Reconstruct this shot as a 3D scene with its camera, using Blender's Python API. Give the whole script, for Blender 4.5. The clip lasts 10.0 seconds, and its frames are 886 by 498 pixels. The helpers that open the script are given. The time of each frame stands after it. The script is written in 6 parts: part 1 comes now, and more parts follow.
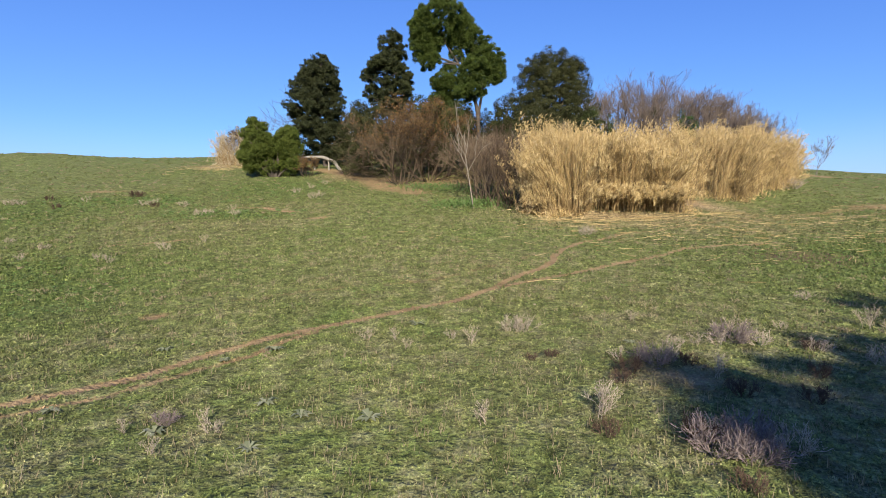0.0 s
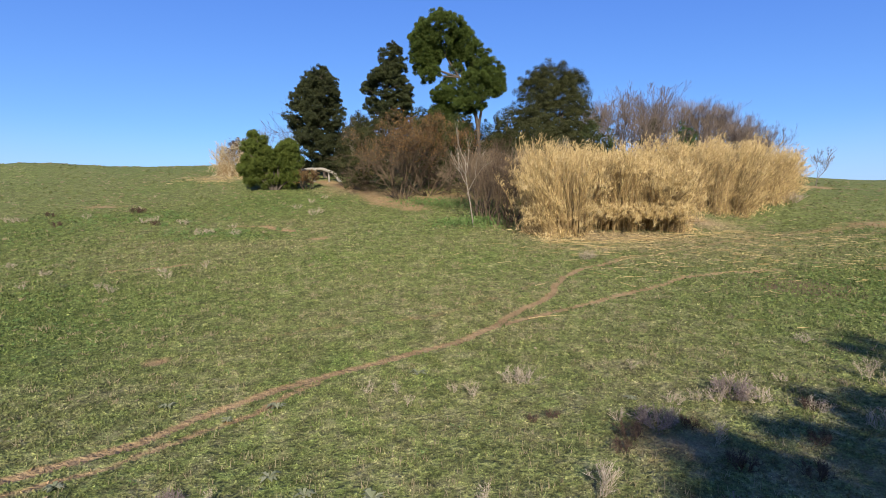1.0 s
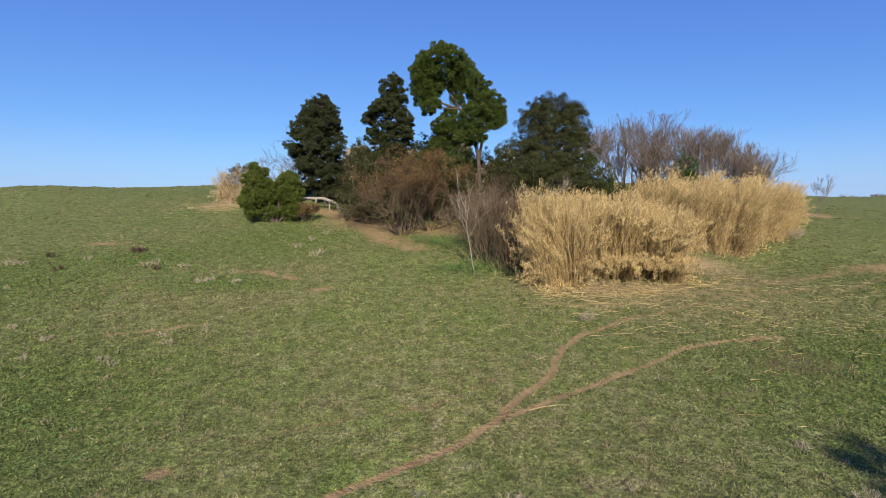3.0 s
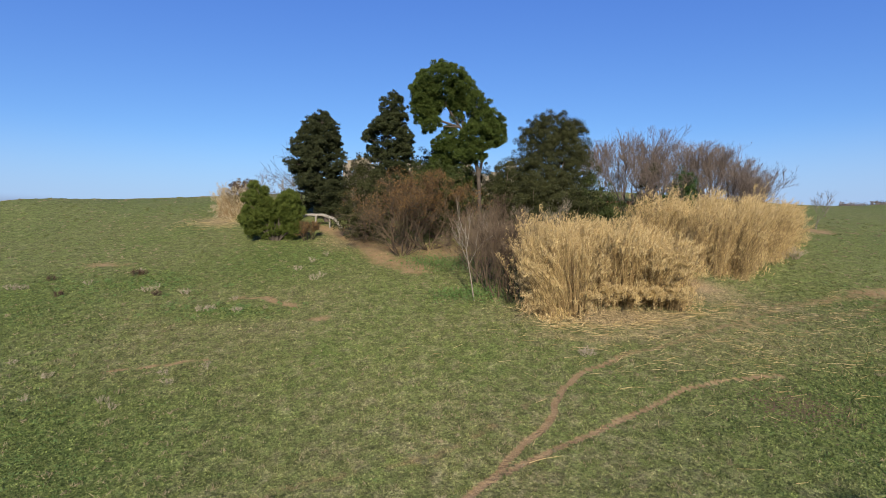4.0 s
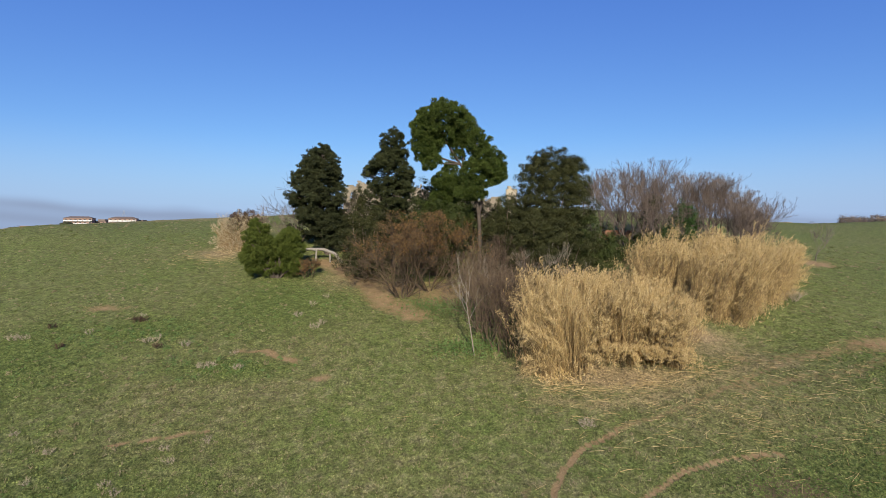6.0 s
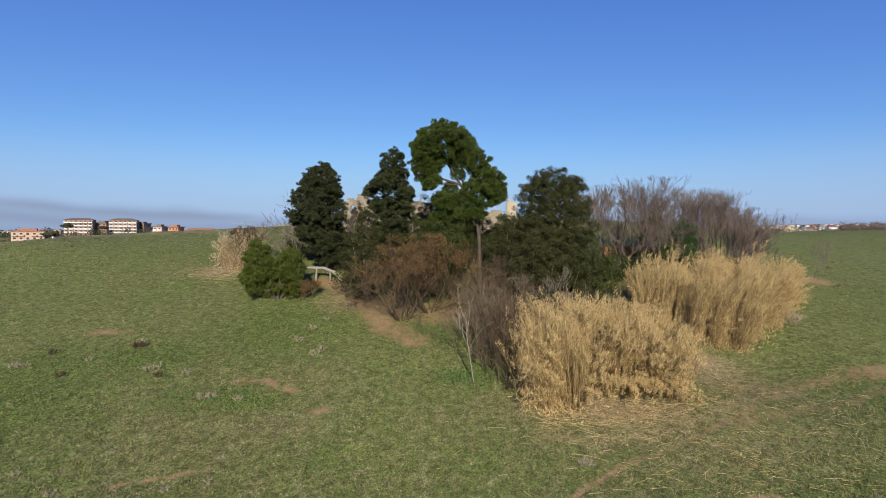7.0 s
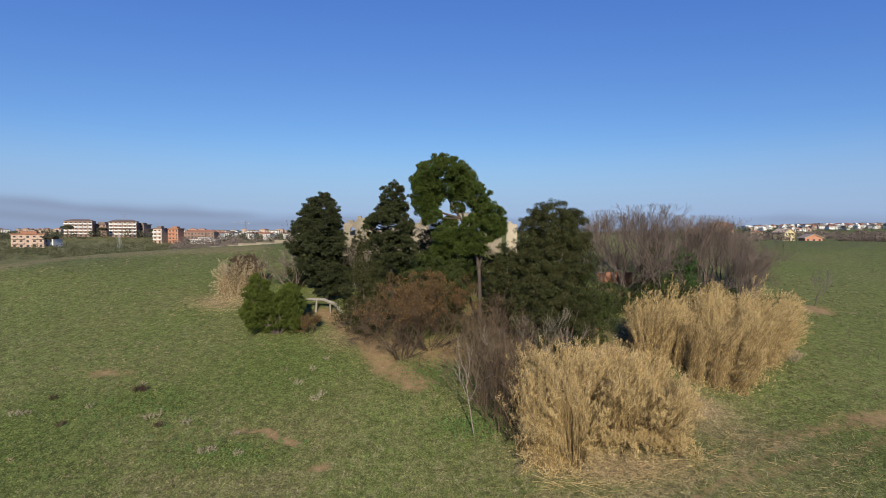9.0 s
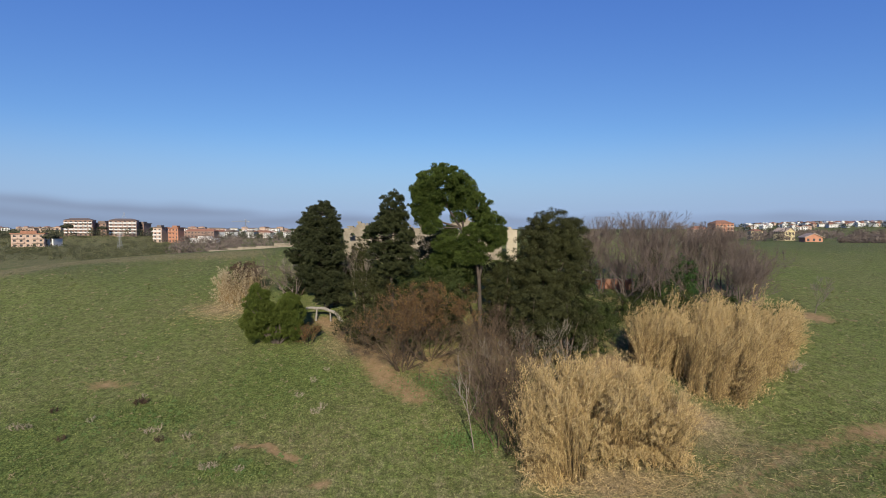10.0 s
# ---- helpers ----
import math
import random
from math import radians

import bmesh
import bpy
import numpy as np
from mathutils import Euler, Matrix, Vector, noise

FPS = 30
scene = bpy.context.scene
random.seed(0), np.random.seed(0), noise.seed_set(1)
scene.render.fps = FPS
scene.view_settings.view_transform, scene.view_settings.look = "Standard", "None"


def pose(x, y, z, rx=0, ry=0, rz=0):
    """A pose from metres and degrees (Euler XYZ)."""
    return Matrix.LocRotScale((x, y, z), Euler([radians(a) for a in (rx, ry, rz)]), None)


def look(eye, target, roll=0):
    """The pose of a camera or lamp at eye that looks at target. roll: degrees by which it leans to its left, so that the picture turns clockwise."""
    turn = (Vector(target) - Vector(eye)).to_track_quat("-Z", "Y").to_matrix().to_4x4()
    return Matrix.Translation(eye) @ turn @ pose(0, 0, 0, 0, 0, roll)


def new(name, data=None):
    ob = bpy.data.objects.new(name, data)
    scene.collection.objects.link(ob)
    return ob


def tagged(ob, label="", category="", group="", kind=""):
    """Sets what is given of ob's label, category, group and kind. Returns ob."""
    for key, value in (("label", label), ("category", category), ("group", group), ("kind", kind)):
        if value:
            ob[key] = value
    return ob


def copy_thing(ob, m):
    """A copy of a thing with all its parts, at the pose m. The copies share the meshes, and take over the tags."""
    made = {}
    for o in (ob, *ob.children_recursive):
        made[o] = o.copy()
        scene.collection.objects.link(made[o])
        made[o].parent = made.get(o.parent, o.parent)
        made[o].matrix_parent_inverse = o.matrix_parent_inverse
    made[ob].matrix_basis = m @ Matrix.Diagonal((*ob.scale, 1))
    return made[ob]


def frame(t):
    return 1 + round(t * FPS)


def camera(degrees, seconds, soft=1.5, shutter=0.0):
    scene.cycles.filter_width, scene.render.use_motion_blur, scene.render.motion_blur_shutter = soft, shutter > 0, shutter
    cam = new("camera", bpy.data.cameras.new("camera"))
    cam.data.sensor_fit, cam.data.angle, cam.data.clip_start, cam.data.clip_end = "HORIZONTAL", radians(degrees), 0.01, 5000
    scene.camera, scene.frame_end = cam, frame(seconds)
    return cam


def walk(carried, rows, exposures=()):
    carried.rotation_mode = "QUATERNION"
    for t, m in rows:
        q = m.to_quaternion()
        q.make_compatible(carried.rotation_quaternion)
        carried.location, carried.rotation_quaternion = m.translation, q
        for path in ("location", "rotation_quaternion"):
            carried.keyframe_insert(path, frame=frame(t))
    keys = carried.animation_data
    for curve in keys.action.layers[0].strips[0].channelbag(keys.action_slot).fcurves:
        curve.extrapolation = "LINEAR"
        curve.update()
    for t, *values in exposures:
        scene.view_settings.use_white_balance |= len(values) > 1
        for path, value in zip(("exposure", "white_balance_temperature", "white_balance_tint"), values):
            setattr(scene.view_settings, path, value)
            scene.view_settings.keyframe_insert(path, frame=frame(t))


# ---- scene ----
# The drone climbs straight up in front of a wooded hollow on a grassy hill.
cam = camera(84.0, 10.0, 0.25)
# seconds, x, y, z, yaw, pitch, lean
ROWS = [
    (0.0, -0.007, 0.005, 2.706, 0.329, -2.125, -0.190),
    (0.5, -0.016, 0.023, 3.246, 0.321, -2.096, -0.196),
    (1.0, -0.038, 0.004, 3.875, 0.304, -2.090, -0.196),
    (1.5, -0.044, 0.005, 4.565, 0.315, -2.092, -0.199),
    (2.0, -0.053, 0.017, 5.289, 0.312, -2.083, -0.150),
    (2.5, -0.045, 0.050, 6.000, 0.321, -1.987, -0.079),
    (4.0, -0.069, 0.090, 8.471, 0.299, -1.983, -0.001),
    (4.5, -0.071, 0.116, 9.327, 0.302, -1.977, 0.035),
    (5.0, -0.090, 0.131, 10.165, 0.286, -1.995, 0.049),
    (5.5, -0.101, 0.131, 11.000, 0.284, -1.916, 0.065),
    (7.0, -0.083, 0.131, 13.840, 0.321, -1.934, 0.110),
    (7.5, -0.086, 0.165, 14.781, 0.320, -2.085, 0.095),
    (8.0, -0.087, 0.221, 15.769, 0.319, -2.248, 0.095),
    (8.5, -0.089, 0.240, 16.617, 0.317, -2.153, 0.086),
    (9.0, -0.092, 0.271, 17.295, 0.319, -2.226, 0.102),
    (9.5, -0.091, 0.300, 17.891, 0.320, -2.259, 0.083),
    (10.0, -0.094, 0.339, 18.428, 0.327, -2.517, 0.064),
]


def drone_pose(x, y, z, yaw, pitch, lean):
    ahead = Vector((-math.sin(radians(yaw)) * math.cos(radians(pitch)), math.cos(radians(yaw)) * math.cos(radians(pitch)), math.sin(radians(pitch))))
    eye = Vector((x, y, z))
    return look(eye, eye + ahead, lean)


walk(cam, [(t, drone_pose(*rest)) for t, *rest in ROWS], [(0.0, 0.92), (2.5, 0.69), (5.0, 0.57), (7.5, 0.42), (10.0, 0.32)])

# ---- sky, sun ----
SUN_ELEVATION, SUN_ACROSS = 24.5, 0.088
world = bpy.data.worlds.new("winter_sky")
scene.world = world
world.use_nodes = True
wn = world.node_tree.nodes
sky = wn.new("ShaderNodeTexSky")
sky.sky_type = "NISHITA"
sky.sun_disc = False
sky.sun_elevation = radians(SUN_ELEVATION)
sky.sun_rotation = radians(175)
sky.altitude = 800
sky.air_density = 1.0
sky.dust_density = 0.2
sky.ozone_density = 4.0
# deepen the blue overhead, as clear winter air does
parts = wn.new("ShaderNodeSeparateColor")
join = wn.new("ShaderNodeCombineColor")
world.node_tree.links.new(sky.outputs["Color"], parts.inputs["Color"])
for chan, gain, power in (("Red", 7.8, 1.0), ("Green", 8.8, 0.9), ("Blue", 10.2, 0.5)):
    scaled, lifted, gained = (wn.new("ShaderNodeMath") for _ in range(3))
    scaled.operation, lifted.operation, gained.operation = "MULTIPLY", "POWER", "MULTIPLY"
    scaled.inputs[1].default_value, lifted.inputs[1].default_value, gained.inputs[1].default_value = 0.11, power, gain
    world.node_tree.links.new(parts.outputs[chan], scaled.inputs[0])
    world.node_tree.links.new(scaled.outputs[0], lifted.inputs[0])
    world.node_tree.links.new(lifted.outputs[0], gained.inputs[0])
    world.node_tree.links.new(gained.outputs[0], join.inputs[chan])
world.node_tree.links.new(join.outputs["Color"], wn["Background"].inputs["Color"])
wn["Background"].inputs["Strength"].default_value = 0.07

sun = new("sun", bpy.data.lights.new("sun", "SUN"))
sun.data.energy = 5.0
sun.data.angle = radians(0.53)
sun.data.color = (1.0, 0.9, 0.725)
sun.matrix_world = look((SUN_ACROSS * 100, -99.6, 100 * math.tan(radians(SUN_ELEVATION))), (0, 0, 0))


# ---- materials ----
TONE = 0.78  # all surface colours are scaled by this, to suit the sun


def material(name, rough=0.8, metal=0.0):
    m = bpy.data.materials.new(name)
    m.use_nodes = True
    b = m.node_tree.nodes["Principled BSDF"]
    b.inputs["Roughness"].default_value = rough
    b.inputs["Metallic"].default_value = metal
    b.inputs["Specular IOR Level"].default_value = 0.25
    return m, m.node_tree.nodes, m.node_tree.links, b


def ramp(nodes, links, source, stops):
    r = nodes.new("ShaderNodeValToRGB")
    el = r.color_ramp.elements
    while len(el) < len(stops):
        el.new(0.5)
    for e, (p, c) in zip(el, stops):
        e.position, e.color = p, (*(TONE * k for k in c), 1)
    links.new(source, r.inputs["Fac"])
    return r.outputs["Color"]


def noise_tex(nodes, links, scale, detail=5.0, rough=0.6, vector=None):
    n = nodes.new("ShaderNodeTexNoise")
    n.inputs["Scale"].default_value = scale
    n.inputs["Detail"].default_value = detail
    n.inputs["Roughness"].default_value = rough
    if vector is not None:
        links.new(vector, n.inputs["Vector"])
    return n.outputs["Fac"]


def mix_col(nodes, links, fac, a, b, mode="MIX"):
    m = nodes.new("ShaderNodeMix")
    m.data_type = "RGBA"
    m.blend_type = mode
    for sock, v in ((m.inputs[0], fac), (m.inputs[6], a), (m.inputs[7], b)):
        if isinstance(v, (int, float)):
            sock.default_value = v
        elif isinstance(v, tuple):
            sock.default_value = (*v, 1)
        else:
            links.new(v, sock)
    return m.outputs[2]


def coords(nodes, kind="Object"):
    return nodes.new("ShaderNodeTexCoord").outputs[kind]


def bump(nodes, links, b, height, strength, distance):
    n = nodes.new("ShaderNodeBump")
    n.inputs["Strength"].default_value = strength
    n.inputs["Distance"].default_value = distance
    links.new(height, n.inputs["Height"])
    links.new(n.outputs["Normal"], b.inputs["Normal"])


def leaf_material(name, dark, mid, light, rough=0.55, through_light=0.25, patch=0.35):
    """Foliage: every leaf its own tone, and larger patches of tone over the crown."""
    m, n, l, b = material(name, rough)
    b.inputs["Specular IOR Level"].default_value = 0.1
    rnd = n.new("ShaderNodeNewGeometry").outputs["Random Per Island"]
    col = ramp(n, l, rnd, [(0.0, dark), (0.5, mid), (1.0, light)])
    big = ramp(n, l, noise_tex(n, l, patch, 3, 0.5, coords(n)), [(0.3, tuple(c * 0.7 for c in mid)), (0.7, tuple(min(1, c * 1.25) for c in mid))])
    col = mix_col(n, l, 0.4, col, big)
    l.new(col, b.inputs["Base Color"])
    t = n.new("ShaderNodeBsdfTranslucent")
    l.new(col, t.inputs["Color"])
    s = n.new("ShaderNodeMixShader")
    s.inputs["Fac"].default_value = through_light
    l.new(b.outputs[0], s.inputs[1])
    l.new(t.outputs[0], s.inputs[2])
    l.new(s.outputs[0], n["Material Output"].inputs["Surface"])
    return m


def bark_material(name, dark, light, scale=3.0):
    m, n, l, b = material(name, 0.9)
    f = noise_tex(n, l, scale, 8, 0.7, coords(n))
    l.new(ramp(n, l, f, [(0.3, dark), (0.7, light)]), b.inputs["Base Color"])
    bump(n, l, b, f, 0.6, 0.03)
    return m


def mottled(name, a, c, scale, rough=0.85, grain=40.0, bump_by=0.02):
    m, n, l, b = material(name, rough)
    f = noise_tex(n, l, scale, 6, 0.65, coords(n))
    g = noise_tex(n, l, grain, 4, 0.7, coords(n))
    col = mix_col(n, l, 0.25, ramp(n, l, f, [(0.3, a), (0.7, c)]), ramp(n, l, g, [(0.3, a), (0.7, c)]))
    l.new(col, b.inputs["Base Color"])
    bump(n, l, b, g, 0.5, bump_by)
    return m


PINE = leaf_material("pine_needles", (0.03, 0.05, 0.012), (0.08, 0.115, 0.027), (0.155, 0.19, 0.05))
PINE_YOUNG = leaf_material("young_pine_needles", (0.038, 0.06, 0.012), (0.108, 0.142, 0.03), (0.2, 0.225, 0.056))
CYPRESS = leaf_material("cypress_sprays", (0.018, 0.024, 0.011), (0.056, 0.066, 0.03), (0.118, 0.125, 0.06))
CEDAR = leaf_material("cedar_sprays", (0.02, 0.027, 0.012), (0.06, 0.071, 0.03), (0.12, 0.13, 0.058))
OAK = leaf_material("holm_oak_leaves", (0.014, 0.017, 0.006), (0.046, 0.05, 0.017), (0.115, 0.112, 0.046), 0.7, 0.12)
LAUREL = leaf_material("evergreen_shrub_leaves", (0.017, 0.026, 0.007), (0.05, 0.067, 0.018), (0.11, 0.125, 0.042), 0.65, 0.14)
IVY = leaf_material("ivy_leaves", (0.024, 0.056, 0.012), (0.048, 0.096, 0.024), (0.080, 0.144, 0.040), 0.4, 0.2)
RUST = leaf_material("rusty_dead_leaves", (0.1, 0.06, 0.028), (0.2, 0.118, 0.046), (0.33, 0.19, 0.07))
STRAW = leaf_material("dry_reed_leaves", (0.32, 0.22, 0.09), (0.61, 0.448, 0.208), (0.86, 0.69, 0.39), 0.7, 0.2, 0.5)
CANE = leaf_material("dry_reed_canes", (0.16, 0.105, 0.048), (0.28, 0.19, 0.09), (0.44, 0.32, 0.16), 0.6, 0.0)
GRASS = leaf_material("grass_blades", (0.05, 0.068, 0.016), (0.145, 0.172, 0.05), (0.36, 0.335, 0.175), 0.6, 0.3, 0.25)
FADED = leaf_material("faded_reed_leaves", (0.34, 0.27, 0.16), (0.56, 0.46, 0.3), (0.76, 0.66, 0.48), 0.7, 0.25, 0.5)
SCRUB = leaf_material("dull_scrub", (0.05, 0.055, 0.028), (0.095, 0.1, 0.05), (0.16, 0.155, 0.085), 0.8, 0.1, 0.05)
HERB = leaf_material("broad_herb_leaves", (0.085, 0.15, 0.038), (0.15, 0.235, 0.068), (0.24, 0.33, 0.13), 0.5, 0.3)
DRY = leaf_material("dry_grass_stems", (0.180, 0.144, 0.081), (0.297, 0.243, 0.144), (0.450, 0.387, 0.252), 0.8, 0.2)
GREY_TWIG = leaf_material("grey_dead_twigs", (0.24, 0.19, 0.135), (0.44, 0.36, 0.27), (0.66, 0.57, 0.45), 0.9, 0.1)
THISTLE = leaf_material("thistle_leaves", (0.14, 0.16, 0.085), (0.24, 0.255, 0.15), (0.36, 0.36, 0.24), 0.7, 0.15)
MAUVE_TWIG = leaf_material("mauve_dead_twigs", (0.12, 0.088, 0.078), (0.23, 0.18, 0.165), (0.36, 0.295, 0.27), 0.9, 0.0)
BROWN_TWIG = leaf_material("brown_dead_twigs", (0.05, 0.03, 0.02), (0.1, 0.065, 0.045), (0.18, 0.13, 0.09), 0.9, 0.0)
BARK_PALE = bark_material("pale_grey_bark", (0.17, 0.14, 0.11), (0.36, 0.31, 0.25))
BARK_TWIG = bark_material("bare_twig_bark", (0.1, 0.07, 0.05), (0.24, 0.175, 0.13))
BARK_DUSK = bark_material("dusky_brown_twig_bark", (0.085, 0.06, 0.038), (0.215, 0.158, 0.105))
BARK_GREY = bark_material("lilac_grey_twig_bark", (0.09, 0.068, 0.056), (0.225, 0.178, 0.152))
BARK_WARM = bark_material("warm_brown_bark", (0.062, 0.043, 0.027), (0.135, 0.096, 0.06))
BARK_DARK = bark_material("dark_twig_bark", (0.056, 0.037, 0.024), (0.125, 0.085, 0.057))
BARK_PINE = bark_material("pine_bark", (0.05, 0.04, 0.033), (0.125, 0.1, 0.082))
LOG = bark_material("weathered_bare_wood", (0.2, 0.178, 0.15), (0.37, 0.34, 0.3), 6.0)
STONE = mottled("ruin_stone", (0.18, 0.15, 0.11), (0.4, 0.345, 0.262), 0.9, 0.9, 3.0, 0.08)
PLASTER = mottled("cream_plaster", (0.4, 0.34, 0.24), (0.56, 0.49, 0.37), 0.5)
BRICK = mottled("brick_red", (0.3, 0.13, 0.08), (0.42, 0.22, 0.14), 0.8, 0.9, 8.0)
MORTAR = mottled("old_mortar", (0.3, 0.26, 0.21), (0.42, 0.37, 0.31), 2.0)
PINK = mottled("salmon_render", (0.5, 0.36, 0.28), (0.62, 0.46, 0.37), 0.2)
ORANGE = mottled("orange_render", (0.46, 0.21, 0.13), (0.56, 0.28, 0.18), 0.2)
TERRA = mottled("terracotta_brick", (0.29, 0.19, 0.155), (0.37, 0.25, 0.2), 0.2)
WHITE = mottled("white_render", (0.66, 0.65, 0.62), (0.8, 0.79, 0.77), 0.2)
YELLOW = mottled("yellow_render", (0.6, 0.5, 0.28), (0.7, 0.6, 0.38), 0.2)
TILE = mottled("roof_tile", (0.28, 0.13, 0.08), (0.4, 0.21, 0.14), 0.5)
DARK_ROOF = mottled("dark_roof", (0.15, 0.115, 0.1), (0.23, 0.18, 0.155), 0.5)
STEEL = mottled("galvanised_steel", (0.3, 0.31, 0.32), (0.42, 0.43, 0.44), 1.0, 0.5)
glass_m, gn, gl, gb = material("window_glass", 0.1)
gb.inputs["Base Color"].default_value = (0.06, 0.06, 0.065, 1)
GLASS = glass_m
# the greyed olive has the haze of distance put into the leaf colour
WOODS = leaf_material("distant_trees", (0.045, 0.05, 0.03), (0.08, 0.086, 0.052), (0.14, 0.135, 0.088), 0.8, 0.1, 0.02)
BARE_WOODS = leaf_material("distant_bare_trees", (0.12, 0.095, 0.08), (0.185, 0.148, 0.125), (0.26, 0.21, 0.18), 0.8, 0.1, 0.02)
EARTH = mottled("bare_earth_clods", (0.09, 0.06, 0.035), (0.16, 0.11, 0.07), 3.0)


# ---- the lie of the land ----
HILL = [7.628, 11.799, 0.418, -3.321, 0.162, -0.336, -1.161, 0.74, 1.042, -1.405, -1.412, -0.208, -0.543, 0.323, 0.65]


def soft_clamp(v, lo, hi, s):
    v = lo + s * np.logaddexp(0, (v - lo) / s)
    return hi - s * np.logaddexp(0, (hi - v) / s)


def smooth(v, a, b):
    k = np.clip((v - a) / (b - a), 0, 1)
    return k * k * (3 - 2 * k)


def ground_z(x, y):
    """Height of the ground: the hill's slope, and far off the plain with rises."""
    x, y = np.asarray(x, float), np.asarray(y, float)
    u = soft_clamp(x, -64, 96, 3) / 50
    v = (soft_clamp(y, -8, 102, 3) - 45) / 45
    z, k = 0, 0
    for i in range(5):
        for j in range(5 - i):
            z = z + HILL[k] * u**i * v**j
            k += 1
    z = z - 0.05 * 6 * np.logaddexp(0, (y - 74) / 6) * (1 - smooth(x, -22, 10)) - 0.075 * 4 * np.logaddexp(0, (-x - 53) / 4) * smooth(y, 35, 60)
    r = np.hypot(x, y)
    side = smooth(x / np.maximum(r, 1e-6), -0.7, 0.3)
    west = 1 - smooth(x / np.maximum(r, 1e-6), -0.62, -0.45)
    start = 92 + 55 * side
    far = 5 + 15 * np.exp(-(((x - 900) / 420) ** 2 + ((y - 1050) / 380) ** 2)) + 5.5 * np.exp(-(((x + 330) / 110) ** 2 + ((y - 470) / 80) ** 2)) + 6 * smooth(x / np.maximum(r, 1e-6), 0.3, 0.58)
    w = smooth(r, start, start + 150 - 80 * west)
    z = z * (1 - w) + far * w
    z = z - 0.8 * np.exp(-(((x - 21.5) / 6) ** 2 + ((y - 34.5) / 4.5) ** 2))
    z = z + 1.2 * np.exp(-(((x + 52) / 9) ** 2 + ((y - 60) / 8) ** 2))
    # small unevenness
    z = z + 0.05 * np.sin(x * 0.9 + 1.3 * np.sin(y * 0.5)) * np.sin(y * 0.8 + x * 0.3) * smooth(r, 2, 12)
    return z


def gz(x, y):
    return float(ground_z(x, y))


def curve_mask(x, y, pts, half, soft):
    """1 along a worn line through pts, 0 away from it."""
    best = np.full(np.shape(x), 1e9)
    for (ax, ay), (bx, by) in zip(pts, pts[1:]):
        dx, dy = bx - ax, by - ay
        k = np.clip(((x - ax) * dx + (y - ay) * dy) / (dx * dx + dy * dy), 0, 1)
        best = np.minimum(best, np.hypot(x - ax - k * dx, y - ay - k * dy))
    return 1 - smooth(best, half, half + soft)


def blob(x, y, cx, cy, rx, ry):
    return np.exp(-(((x - cx) / rx) ** 2 + ((y - cy) / ry) ** 2))


TRAIL = [(-9.5, 5.4), (-7.0, 7.4), (-5.4, 8.7), (-5.0, 9.5), (-3.5, 10.9), (-2.4, 11.9), (-1.4, 12.5), (0.1, 13.6), (1.3, 14.8), (2.4, 16.5), (3.6, 17.8), (4.4, 19.5), (4.9, 20.6), (6.1, 22.1), (8.1, 23.3)]
TRAIL_SIDE = [(-8.4, 5.8), (-6.5, 7.2), (-5.5, 7.9), (-4.6, 9.0), (-3.9, 9.6), (-3.0, 11.0)]
TRAIL_EAST = [(1.2, 14.7), (3.7, 16.5), (5.3, 17.4), (7.9, 19.1), (9.8, 20.4), (12.3, 21.4), (14.8, 21.7)]
TRAIL_FAINT = [(-6.0, 14.0), (-0.2, 16.1), (1.3, 17.3), (2.9, 19.1), (4.7, 20.4)]
TRAIL_REEDS = [(4.9, 26.0), (8.2, 25.7), (11.1, 26.3), (14.0, 27.6), (19.1, 30.7), (22.3, 31.6)]
TRAIL_SLOPE = [(8.2, 23.6), (11.2, 24.9), (14.4, 26.7), (18.0, 29.1), (22.4, 32.0), (26.3, 33.2), (30.5, 34.3)]
STREAK = [(-15.8, 22.3), (-13.4, 23.0), (-11.6, 23.4)]


